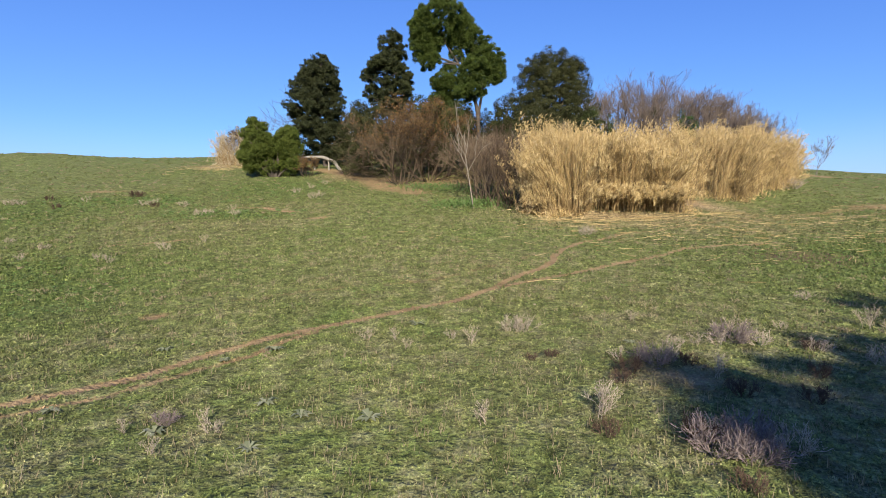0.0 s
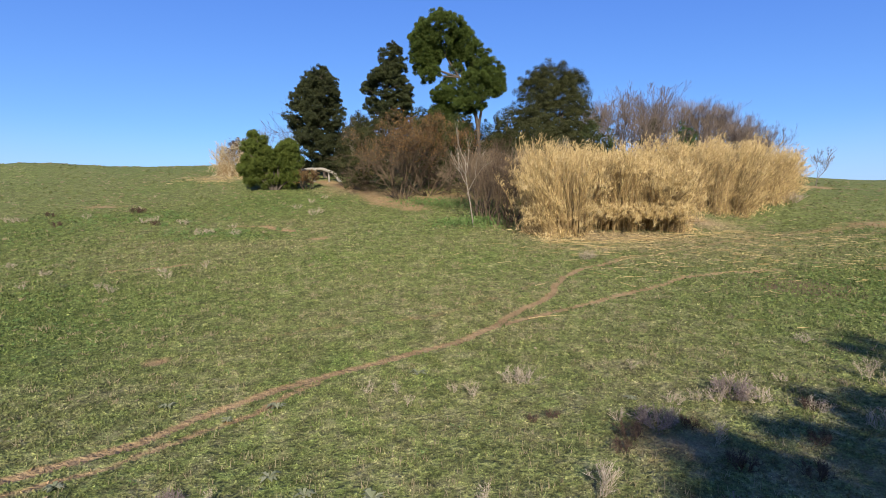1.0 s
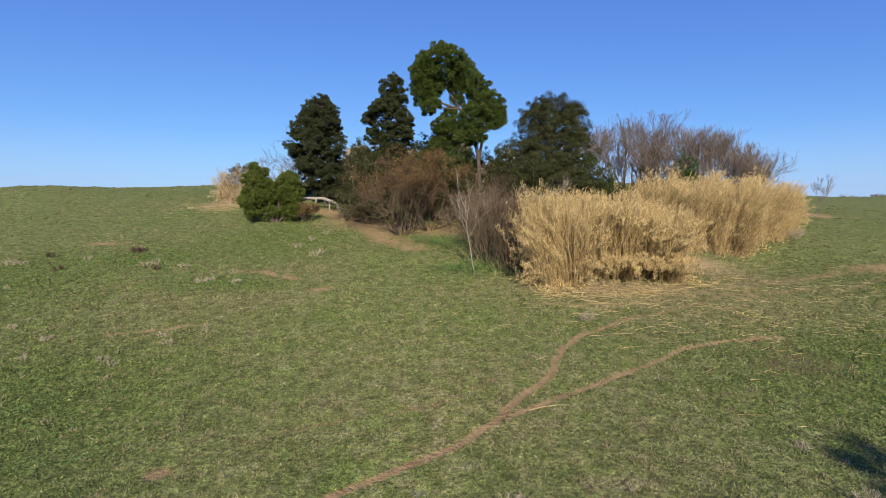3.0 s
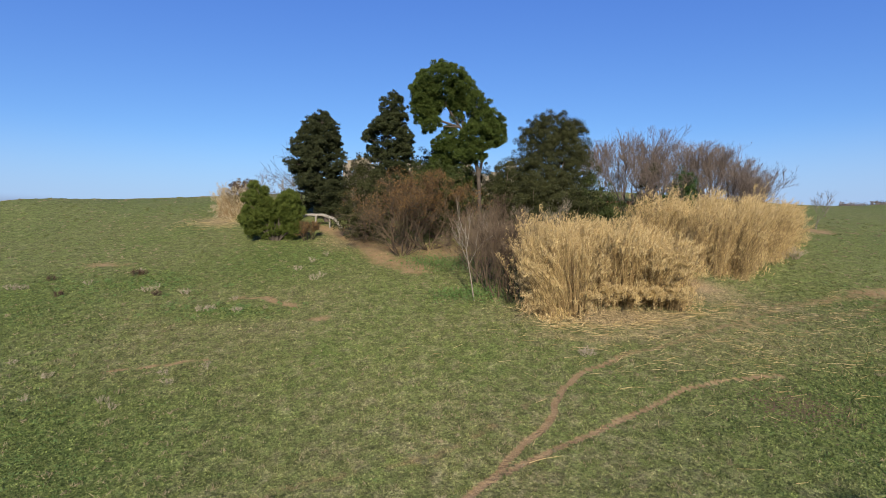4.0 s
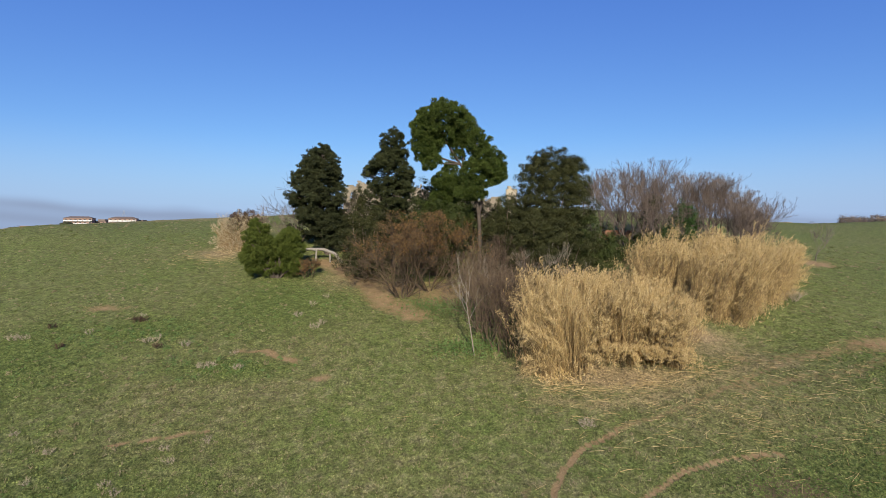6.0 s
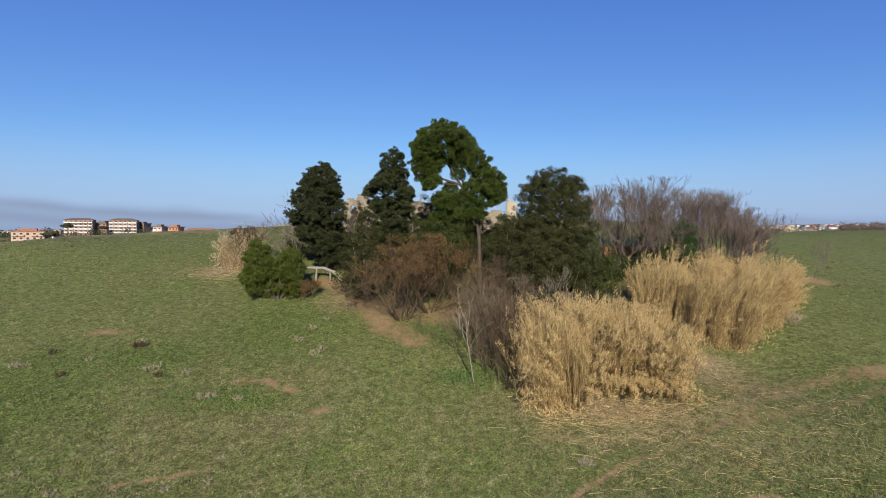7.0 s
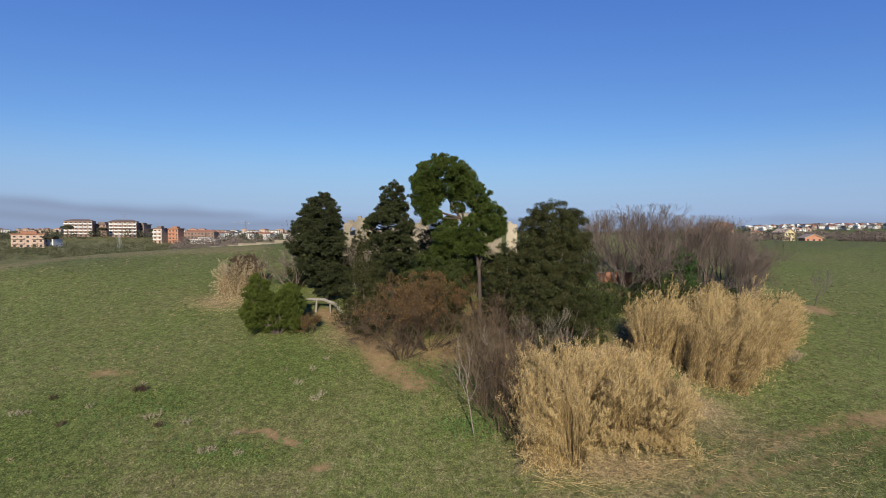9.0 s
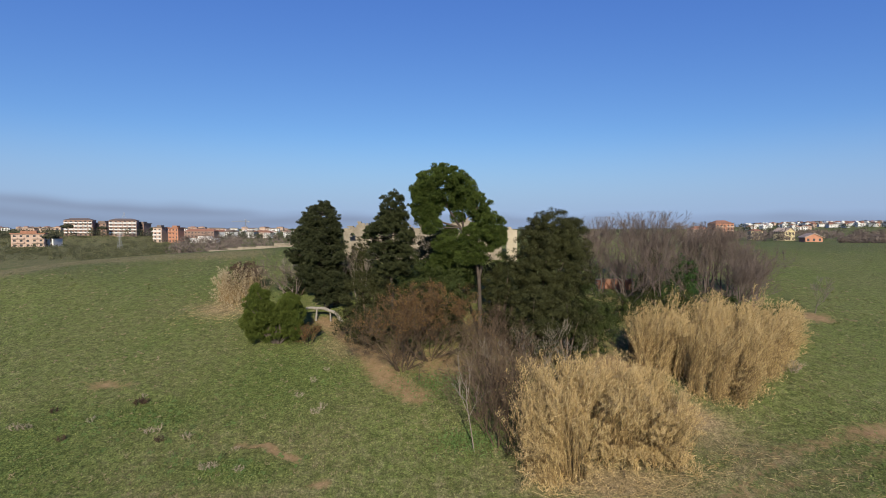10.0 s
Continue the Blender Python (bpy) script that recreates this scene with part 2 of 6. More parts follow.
def ground_masks(x, y):
    """Bare earth, straw litter, lush growth; some spots also carry light and shade in their colour."""
    wob = 0.08 * np.sin(1.7 * x + 2 * np.sin(1.3 * y)) + 0.05 * np.sin(4.3 * y + 1.7 * x)
    wx, wy = x + wob, y + 0.7 * wob
    earth = np.maximum.reduce([
        0.95 * curve_mask(wx, wy, TRAIL, 0.04, 0.17),
        0.62 * curve_mask(wx, wy, TRAIL_SIDE, 0.02, 0.16),
        0.84 * curve_mask(wx, wy, TRAIL_EAST, 0.035, 0.17),
        0.3 * curve_mask(wx, wy, TRAIL_FAINT, 0.05, 0.35),
        0.5 * curve_mask(wx, wy, TRAIL_SLOPE, 0.04, 0.3),
        0.85 * curve_mask(wx, wy, STREAK, 0.03, 0.2),
        0.6 * curve_mask(wx, wy, [(-12.5, 50.0), (-8.0, 45.5), (-5.0, 39.8), (-2.4, 37.4)], 0.35, 1.9),
        0.36 * curve_mask(wx, wy, [(19, 32), (25, 33.2), (34, 34.2)], 0.15, 1.1),
        0.36 * curve_mask(wx, wy, [(16, 27.5), (24, 30), (33, 33.5)], 0.1, 0.9),
        0.62 * blob(wx, wy, -4.5, 43, 3.5, 3.0),
        0.55 * blob(wx, wy, 0, 42, 5, 4),
        0.9 * blob(wx, wy, -7.6, 12.5, 0.35, 0.22),
        0.9 * blob(wx, wy, 40.6, 54.5, 2.4, 1.4),
        0.7 * blob(wx, wy, 31, 34, 4.5, 1.2),
        0.7 * blob(wx, wy, 16.4, 36.6, 3.2, 1.8),
        0.75 * blob(wx, wy, 14.2, 41.5, 2.2, 3.2),
        0.6 * blob(wx, wy, 8, 46, 10, 8),
        0.6 * blob(wx, wy, 25, 54, 12, 7),
        # thin brown earth that also tints the tree's shadow warmer
        0.3 * blob(wx, wy, 6.2, 7.4, 2.8, 2.2),
        0.5 * blob(wx, wy, 4.0, 8.4, 1.3, 0.9),
        0.6 * blob(wx, wy, -27.1, 38.8, 2.6, 0.7),
        0.6 * curve_mask(wx, wy, [(-13.7, 31.7), (-11.8, 31.7), (-9.3, 30.3)], 0.1, 0.35),
        0.7 * blob(wx, wy, -7.4, 28.3, 0.7, 0.4),
    ])
    straw = np.maximum.reduce([
        0.42 * curve_mask(wx, wy, TRAIL_REEDS, 0.2, 0.8),
        0.4 * curve_mask(wx, wy, [(-57.8, 64.3), (-58.0, 71.0), (-55.0, 74.7), (-43.7, 77.7), (-32.9, 77.4)], 2.0, 7.0),
        0.85 * blob(wx, wy, 9.5, 28.8, 5.5, 2.0),
        0.5 * blob(wx, wy, 18, 34, 4, 3),
        1.0 * blob(wx, wy, 17.2, 35.6, 3.6, 1.6),
        0.9 * blob(wx, wy, 14.6, 40.8, 2.8, 3.2),
        0.28 * blob(wx, wy, 16, 25, 9, 5),
        0.7 * blob(wx, wy, -24, 53, 4, 2.5),
        0.5 * blob(wx, wy, -9, 45, 4, 3.5),
        0.3 * smooth(np.hypot(x, y), 100, 135) * (1 - smooth(x / np.maximum(np.hypot(x, y), 1e-6), -0.5, -0.2)),
    ])
    lush = np.maximum.reduce([
        0.9 * blob(wx, wy, -21, 35, 5, 2.6),
        0.8 * blob(wx, wy, -13, 29.5, 5, 1.6),
        0.75 * blob(wx, wy, -13, 40, 9, 8),
        # green sward off to both sides, also darkened for the light's fall-off there
        0.75 * blob(wx, wy, -28, 30, 8, 9),
        0.65 * blob(wx, wy, 32, 30, 11, 10),
        0.6 * blob(wx, wy, -22, 58, 14, 9),
        0.6 * blob(wx, wy, 46, 52, 14, 9),
        # likewise nearer by: lush green plus painted darkening towards the view's corners
        0.95 * blob(wx, wy, 21, 17, 11, 8),
        0.85 * blob(wx, wy, -16, 15, 9, 7),
        0.4 * blob(wx, wy, 0.3, 8.2, 1.2, 0.8),
        0.38 * smooth(wy, 20, 46) + 0 * wx,
    ])
    return earth, straw, lush


def mesh_of(name, verts, faces, mats, smooth_shade=False, slots=None):
    """A mesh from arrays: verts (n, 3), faces (m, k) all of one corner count, or a list of such arrays."""
    groups = faces if isinstance(faces, list) else [faces]
    me = bpy.data.meshes.new(name)
    verts = np.asarray(verts, np.float32)
    me.vertices.add(len(verts))
    me.vertices.foreach_set("co", verts.ravel())
    loops = np.concatenate([np.asarray(g, np.int32).ravel() for g in groups])
    counts = np.concatenate([np.full(len(g), np.shape(g)[1], np.int32) for g in groups])
    me.loops.add(len(loops))
    me.loops.foreach_set("vertex_index", loops)
    me.polygons.add(len(counts))
    me.polygons.foreach_set("loop_start", np.r_[0, np.cumsum(counts)[:-1]].astype(np.int32))
    for m in mats if isinstance(mats, (list, tuple)) else [mats]:
        me.materials.append(m)
    if slots is not None:
        me.polygons.foreach_set("material_index", np.asarray(slots, np.int32))
    me.polygons.foreach_set("use_smooth", np.full(len(counts), smooth_shade))
    me.update(calc_edges=True)
    return me


def thing(name, label, category, group="", kind="", at=(0, 0, 0), turn=0.0, data=None):
    ob = new(name, data)
    ob.matrix_basis = pose(*at, 0, 0, turn)
    return tagged(ob, label, category, group, kind)


def add_part(name, data, parent, label=""):
    ob = new(name, data)
    ob.parent = parent
    return tagged(ob, label) if label else ob


def set_wear(me, earth, straw, lush):
    col = me.color_attributes.new("wear", "FLOAT_COLOR", "POINT")
    v = np.zeros((len(earth), 4), np.float32)
    v[:, 0], v[:, 1], v[:, 2] = earth, straw, lush
    col.data.foreach_set("color", v.ravel())


def meadow_colour(n, l):
    """Grass, lush growth, straw and bare earth, mixed by the wear of the ground."""
    co = coords(n)
    a = n.new("ShaderNodeAttribute")
    a.attribute_name = "wear"
    sep = n.new("ShaderNodeSeparateColor")
    l.new(a.outputs["Color"], sep.inputs["Color"])
    # three sizes of growth: mats, tufts and blades
    mat_n = noise_tex(n, l, 2.4, 3, 0.6, co)
    tuft = noise_tex(n, l, 8.0, 3, 0.6, co)
    fine = noise_tex(n, l, 27.0, 3, 0.65, co)
    mid = noise_tex(n, l, 1.3, 8, 0.78, co)
    big = noise_tex(n, l, 0.09, 4, 0.6, co)

    def modulate(col, value, lo, hi):
        mr = n.new("ShaderNodeMapRange")
        l.new(value, mr.inputs["Value"])
        mr.inputs["From Min"].default_value, mr.inputs["From Max"].default_value = 0.33, 0.67
        mr.inputs["To Min"].default_value, mr.inputs["To Max"].default_value = lo, hi
        cc = n.new("ShaderNodeCombineColor")
        for k in range(3):
            l.new(mr.outputs["Result"], cc.inputs[k])
        return mix_col(n, l, 1.0, col, cc.outputs["Color"], "MULTIPLY")

    base = ramp(n, l, mid, [(0.4, (0.122, 0.16, 0.046)), (0.5, (0.174, 0.188, 0.07)), (0.62, (0.28, 0.248, 0.142))])
    patch = ramp(n, l, big, [(0.35, (0.135, 0.182, 0.042)), (0.65, (0.23, 0.2, 0.092))])
    grass = mix_col(n, l, 0.4, base, patch)
    speck = ramp(n, l, tuft, [(0.4, (0.1, 0.14, 0.028)), (0.6, (0.26, 0.25, 0.09))])

    def masked(chan, lo, hi, jitter):
        add = n.new("ShaderNodeMath")
        add.operation = "MULTIPLY_ADD"
        l.new(jitter, add.inputs[0])
        add.inputs[1].default_value = 0.9
        l.new(sep.outputs[chan], add.inputs[2])
        mr = n.new("ShaderNodeMapRange")
        l.new(add.outputs[0], mr.inputs["Value"])
        mr.inputs["From Min"].default_value, mr.inputs["From Max"].default_value = lo, hi
        return mr.outputs["Result"]

    jit = noise_tex(n, l, 3.5, 8, 0.75, co)
    lushc = mix_col(n, l, 0.35, (0.076, 0.11, 0.028), speck)
    grass = mix_col(n, l, masked("Blue", 0.55, 1.15, jit), grass, lushc)
    strawc = ramp(n, l, fine, [(0.3, (0.2, 0.145, 0.075)), (0.7, (0.48, 0.37, 0.205))])
    grass = mix_col(n, l, masked("Green", 0.6, 1.15, jit), grass, strawc)
    soil = mix_col(n, l, 0.5, ramp(n, l, fine, [(0.3, (0.18, 0.118, 0.06)), (0.7, (0.44, 0.305, 0.165))]), ramp(n, l, mid, [(0.4, (0.21, 0.137, 0.07)), (0.6, (0.42, 0.29, 0.155))]))
    grass = modulate(grass, mat_n, 0.7, 1.26)
    grass = modulate(grass, tuft, 0.56, 1.4)
    grass = modulate(grass, fine, 0.55, 1.38)
    worn = noise_tex(n, l, 2.2, 5, 0.6, co)
    grass = mix_col(n, l, masked("Red", 0.66, 1.05, worn), grass, soil)
    return grass, tuft


def build_ground():
    rr = [0.0]
    r = 1.2
    while r < 4800:
        rr.append(r)
        r *= 1.03 if r < 7 else 1.0115 if r < 36 else 1.022 if r < 130 else 1.05
    rr = np.array(rr[1:])
    dense = np.linspace(-56, 56, 340)
    rest = np.linspace(56, 304, 50)[1:-1]
    az = np.radians(np.concatenate([dense, rest]))
    R, A = np.meshgrid(rr, az, indexing="ij")
    x, y = R * np.sin(A), R * np.cos(A) - 2.0
    z = ground_z(x, y)
    earth, straw, lush = ground_masks(x, y)
    # worn lines lie a little lower
    z = z - 0.04 * earth
    nr, na = R.shape
    verts = np.stack([x.ravel(), y.ravel(), z.ravel()], -1)
    i, j = np.meshgrid(np.arange(nr - 1), np.arange(na), indexing="ij")
    j2 = (j + 1) % na
    faces = np.stack([i * na + j, i * na + j2, (i + 1) * na + j2, (i + 1) * na + j], -1).reshape(-1, 4)[:, ::-1]
    centre = np.array([[0, -2.0, gz(0, -2)]])
    verts = np.concatenate([verts, centre])
    k = np.arange(na)
    tri = np.stack([np.full(na, nr * na), k, (k + 1) % na], -1)
    m, n, l, b = material("meadow", 0.95)
    b.inputs["Specular IOR Level"].default_value = 0.1
    grass, tuft = meadow_colour(n, l)
    l.new(grass, b.inputs["Base Color"])
    bump(n, l, b, tuft, 1.0, 0.11)
    me = mesh_of("ground", verts, [faces, tri], m, True)
    set_wear(me, *(np.r_[k.ravel(), 0] for k in (earth, straw, lush)))
    g = new("ground", me)
    tagged(g, "grassy olive-green hillside with worn dirt trails", "ground", kind="structure")


build_ground()


# ---- foliage and branches ----
def unit(v):
    return v / np.maximum(np.linalg.norm(v, axis=-1, keepdims=True), 1e-9)


def leaves(rng, centres, normals, length, width):
    """One kite-shaped leaf at every centre. Returns verts and quads."""
    c = np.asarray(centres)
    k = len(c)
    nrm = unit(np.asarray(normals))
    a = unit(np.cross(nrm, rng.normal(size=(k, 3))))
    b = np.cross(nrm, a)
    ln = (length * rng.uniform(0.6, 1.3, k))[:, None]
    wd = (width * rng.uniform(0.7, 1.3, k))[:, None]
    v = np.stack([c - a * ln * 0.5, c + b * wd * 0.5 + nrm * wd * 0.1, c + a * ln * 0.5, c - b * wd * 0.5 + nrm * wd * 0.1], 1)
    return v.reshape(-1, 3), np.arange(4 * k).reshape(-1, 4)


def blades(rng, base, tip, width):
    """Narrow triangles from base to tip."""
    k = len(base)
    side = unit(np.cross(tip - base, rng.normal(size=(k, 3)))) * np.asarray(width).reshape(-1, 1) * 0.5
    v = np.stack([base - side, base + side, tip], 1)
    return v.reshape(-1, 3), np.arange(3 * k).reshape(-1, 3)


def ball(rng, k):
    return unit(rng.normal(size=(k, 3)))


def crown(rng, lobes, puff, per, length, width, needle=False, flat=0.8, cover=1.3, ragged=0.1, upward=0.35):
    """A crown of many separate puffs of leaves over the lobes (x, y, z, rx, ry, rz), with gaps between the puffs."""
    cs, outs = [], []
    for x, y, z, rx, ry, rz in lobes:
        area = 4 * math.pi * ((rx * ry) ** 1.6 / 3 + (rx * rz) ** 1.6 / 3 + (ry * rz) ** 1.6 / 3) ** (1 / 1.6)
        k = max(4, int(cover * area / (math.pi * puff * puff)))
        d = ball(rng, k)
        rad = np.where(rng.random(k) < 0.15, rng.uniform(0.3, 0.7, k), rng.uniform(0.78, 1.0, k)) * (1 + rng.normal(0, ragged, k))
        cs.append(np.array([x, y, z]) + d * np.array([rx, ry, rz]) * rad[:, None])
        outs.append(unit(d / np.array([rx, ry, rz])))
    cs, outs = np.concatenate(cs), np.concatenate(outs)
    k = len(cs)
    size = np.repeat(puff * rng.uniform(0.5, 1.3, k), per)
    o = np.repeat(outs, per, 0)
    d = unit(ball(rng, k * per) + 0.45 * o + np.array([0, 0, upward * 0.6]))
    off = d * (rng.uniform(0.15, 1.0, k * per) ** 0.5 * size)[:, None] * np.array([1, 1, flat])
    p = np.repeat(cs, per, 0) + off
    if needle:
        a = unit(d + 0.4 * o + np.array([0, 0, upward]) + rng.normal(0, 0.25, (k * per, 3)))
        b = unit(np.cross(a, rng.normal(size=(k * per, 3)) + 0.5 * o))
        ln = (length * rng.uniform(0.7, 1.3, len(p)))[:, None]
        wd = (width * rng.uniform(0.7, 1.3, len(p)))[:, None]
        v = np.stack([p - a * ln * 0.5 - b * wd * 0.5, p - a * ln * 0.5 + b * wd * 0.5, p + a * ln * 0.5], 1)
        return v.reshape(-1, 3), np.arange(3 * len(p)).reshape(-1, 3)
    nrm = d + 0.4 * o + np.array([0, 0, 0.25]) + rng.normal(0, 0.45, (k * per, 3))
    return leaves(rng, p, nrm, length, width)


def tubes(segs, sides=4):
    """Tapered prisms for segments (p, q, r0, r1)."""
    s = np.array([[*p, *q, a, b] for p, q, a, b in segs], float)
    p, q, r0, r1 = s[:, :3], s[:, 3:6], s[:, 6], s[:, 7]
    d = unit(q - p)
    ref = np.where(np.abs(d[:, 2:3]) > 0.9, np.array([[1.0, 0, 0]]), np.array([[0, 0, 1.0]]))
    u = unit(np.cross(d, ref))
    w = np.cross(d, u)
    ang = np.arange(sides) * 2 * math.pi / sides
    ring = u[:, None] * np.cos(ang)[None, :, None] + w[:, None] * np.sin(ang)[None, :, None]
    v = np.concatenate([p[:, None] + ring * r0[:, None, None], q[:, None] + ring * r1[:, None, None]], 1)
    k = len(s)
    i = np.arange(sides)
    f = np.stack([i, (i + 1) % sides, (i + 1) % sides + sides, i + sides], -1)
    faces = (f[None] + (np.arange(k) * 2 * sides)[:, None, None]).reshape(-1, 4)
    return v.reshape(-1, 3), faces


def tube_path(pts, radii, sides=6):
    """One joined tube through pts, closed at its ends."""
    pts = np.array(pts, float)
    d = unit(np.gradient(pts, axis=0))
    u = unit(np.cross(d, np.array([[0.13, 0.2, 1.0]])))
    w = np.cross(d, u)
    ang = np.arange(sides) * 2 * math.pi / sides
    v = pts[:, None] + (u[:, None] * np.cos(ang)[None, :, None] + w[:, None] * np.sin(ang)[None, :, None]) * np.asarray(radii)[:, None, None]
    k, i = np.meshgrid(np.arange(len(pts) - 1), np.arange(sides), indexing="ij")
    f = np.stack([k * sides + i, k * sides + (i + 1) % sides, (k + 1) * sides + (i + 1) % sides, (k + 1) * sides + i], -1).reshape(-1, 4)
    caps = np.array([np.arange(sides)[::-1], (len(pts) - 1) * sides + np.arange(sides)])
    return v.reshape(-1, 3), [f, caps]


def grow(rng, out, p, d, length, r, depth, kids=3, spread=0.6, lift=0.12, steps=4, thin=0.012, shrink=0.68, bend=0.1):
    """A limb of a few bent pieces, with side limbs, down to twigs."""
    p, d = np.array(p, float), unit(np.array(d, float))
    r1 = max(thin, r * 0.55)
    for i in range(steps):
        d = unit(d + rng.normal(0, bend, 3) + np.array([0, 0, lift * 0.4]))
        q = p + d * length / steps
        a, b = r + (r1 - r) * i / steps, r + (r1 - r) * (i + 1) / steps
        out.append((p, q, a, b))
        p = q
        if depth > 0 and i >= (1 if depth > 2 else 0):
            for _ in range(rng.poisson(kids / steps) if i < steps - 1 else 2):
                side = unit(np.cross(d, rng.normal(size=3)))
                nd = unit(d + side * spread * rng.uniform(0.6, 1.4) + np.array([0, 0, lift]))
                grow(rng, out, p, nd, length * shrink * rng.uniform(0.75, 1.2), b * 0.72, depth - 1, kids, spread, lift, 3, thin, shrink, bend)
    return out


def limb(rng, pts, r0, r1, out, cuts=5):
    """A smooth limb through given places."""
    pts = [np.array(p, float) for p in pts]
    full = []
    for i in range(len(pts) - 1):
        a, b = pts[max(i - 1, 0)], pts[i]
        c, d = pts[i + 1], pts[min(i + 2, len(pts) - 1)]
        for k in range(cuts):
            t = k / cuts
            full.append(0.5 * (2 * b + (c - a) * t + (2 * a - 5 * b + 4 * c - d) * t * t + (3 * b - a - 3 * c + d) * t**3))
    full.append(pts[-1])
    for i in range(len(full) - 1):
        k0, k1 = i / (len(full) - 1), (i + 1) / (len(full) - 1)
        out.append((full[i], full[i + 1] + (full[i + 1] - full[i]) * 0.04, r0 + (r1 - r0) * k0, r0 + (r1 - r0) * k1))
    return out


def tree(name, label, category, at, trunk_segs, trunk_mat, lobes, leaf_mat, rng, puff=0.5, per=150, length=0.2, width=0.1, needle=False, flat=0.8, cover=1.3, ragged=0.1, upward=0.35):
    x, y = at
    ob = thing(name, label, category, at=(x, y, gz(x, y) - 0.05))
    v, f = tubes(trunk_segs, 7)
    add_part("trunk", mesh_of("trunk", v, f, trunk_mat, True), ob)
    v, f = crown(rng, lobes, puff, per, length, width, needle, flat, cover, ragged, upward)
    add_part("crown", mesh_of("crown", v, f, leaf_mat), ob)
    return ob


# ---- the evergreens of the copse ----
def lowered(lobes, at):
    x0, y0 = at
    z0 = gz(x0, y0) - 0.05
    return [(x - x0, y - y0, z - z0, a, b, c) for x, y, z, a, b, c in lobes]


def lowered_pts(pts, at):
    x0, y0 = at
    z0 = gz(x0, y0) - 0.05
    return [(x - x0, y - y0, z - z0) for x, y, z in pts]


def big_pine():
    rng = np.random.default_rng(11)
    at = (3.2, 47.0)
    lobes = [
        (-0.4, 47, 22.4, 2.6, 2.5, 1.8), (-2.0, 46.7, 21.4, 1.2, 1.6, 1.6), (-2.1, 46.7, 20.5, 1.1, 1.4, 0.9), (-1.1, 47.2, 20.9, 0.9, 1.5, 1.0), (1.6, 47.5, 21.7, 1.4, 1.7, 1.5), (-2.1, 46.8, 19.6, 1.2, 1.3, 0.85),
        (2.9, 47.2, 20.5, 1.2, 1.5, 1.2), (3.9, 46.6, 18.6, 1.5, 1.7, 1.3), (3.0, 46.2, 17.4, 1.8, 1.8, 1.4), (4.6, 47.0, 17.5, 1.0, 1.3, 0.9), (-1.5, 46.6, 18.5, 0.95, 1.1, 0.8),
        (0.6, 48.0, 16.5, 1.6, 1.5, 0.8), (2.2, 46.3, 15.6, 1.4, 1.5, 0.7), (-0.8, 48.4, 14.2, 1.5, 1.3, 0.9), (1.2, 48.6, 13.4, 1.4, 1.3, 0.9), (1.1, 47.6, 19.4, 0.6, 0.8, 0.4), (0.9, 47.3, 20.4, 0.55, 0.8, 0.45), (-0.1, 48.2, 15.3, 1.4, 1.4, 0.7), (-0.3, 47.2, 16.9, 1.1, 1.1, 0.75), (0.3, 47.3, 18.0, 0.6, 0.7, 0.45),
    ]
    segs = []
    limb(rng, lowered_pts([(3.2, 47, gz(*at) - 0.2), (3.15, 47, 11), (3.0, 47, 14), (2.3, 47.1, 16.6), (1.3, 47.2, 18.4), (0.1, 47.1, 20.3), (-0.6, 47, 22.0)], at), 0.22, 0.07, segs)
    for pts, r in (
        ([(3.05, 47, 13.5), (3.4, 46.7, 15.5), (3.4, 46.4, 17.5)], 0.16), ([(1.3, 47.2, 18.4), (-0.4, 46.9, 18.9), (-2.0, 46.7, 19.6)], 0.13),
        ([(2.3, 47.1, 16.6), (2.4, 47.2, 18.8), (2.9, 47.2, 20.4)], 0.14), ([(1.6, 47.2, 17.8), (1.5, 47.4, 19.8), (1.6, 47.5, 21.5)], 0.12),
        ([(2.6, 47, 15.8), (1.2, 47.6, 16.2), (0.2, 48, 16.4)], 0.1), ([(0.1, 47.1, 20.3), (-1.2, 46.8, 20.9), (-2.0, 46.7, 21.3)], 0.09), ([(1.3, 47.2, 18.4), (0, 46.8, 18.4), (-1.3, 46.6, 18.5)], 0.08),
    ):
        limb(rng, lowered_pts(pts, at), r, r * 0.4, segs, 4)
    tree("pine_tree", "tall umbrella-crowned pine with a leaning bare trunk", "tree", at, segs, BARK_PINE, lowered(lobes, at), PINE, rng, 0.36, 170, 0.18, 0.048, True, 0.85, 2.0, 0.07)


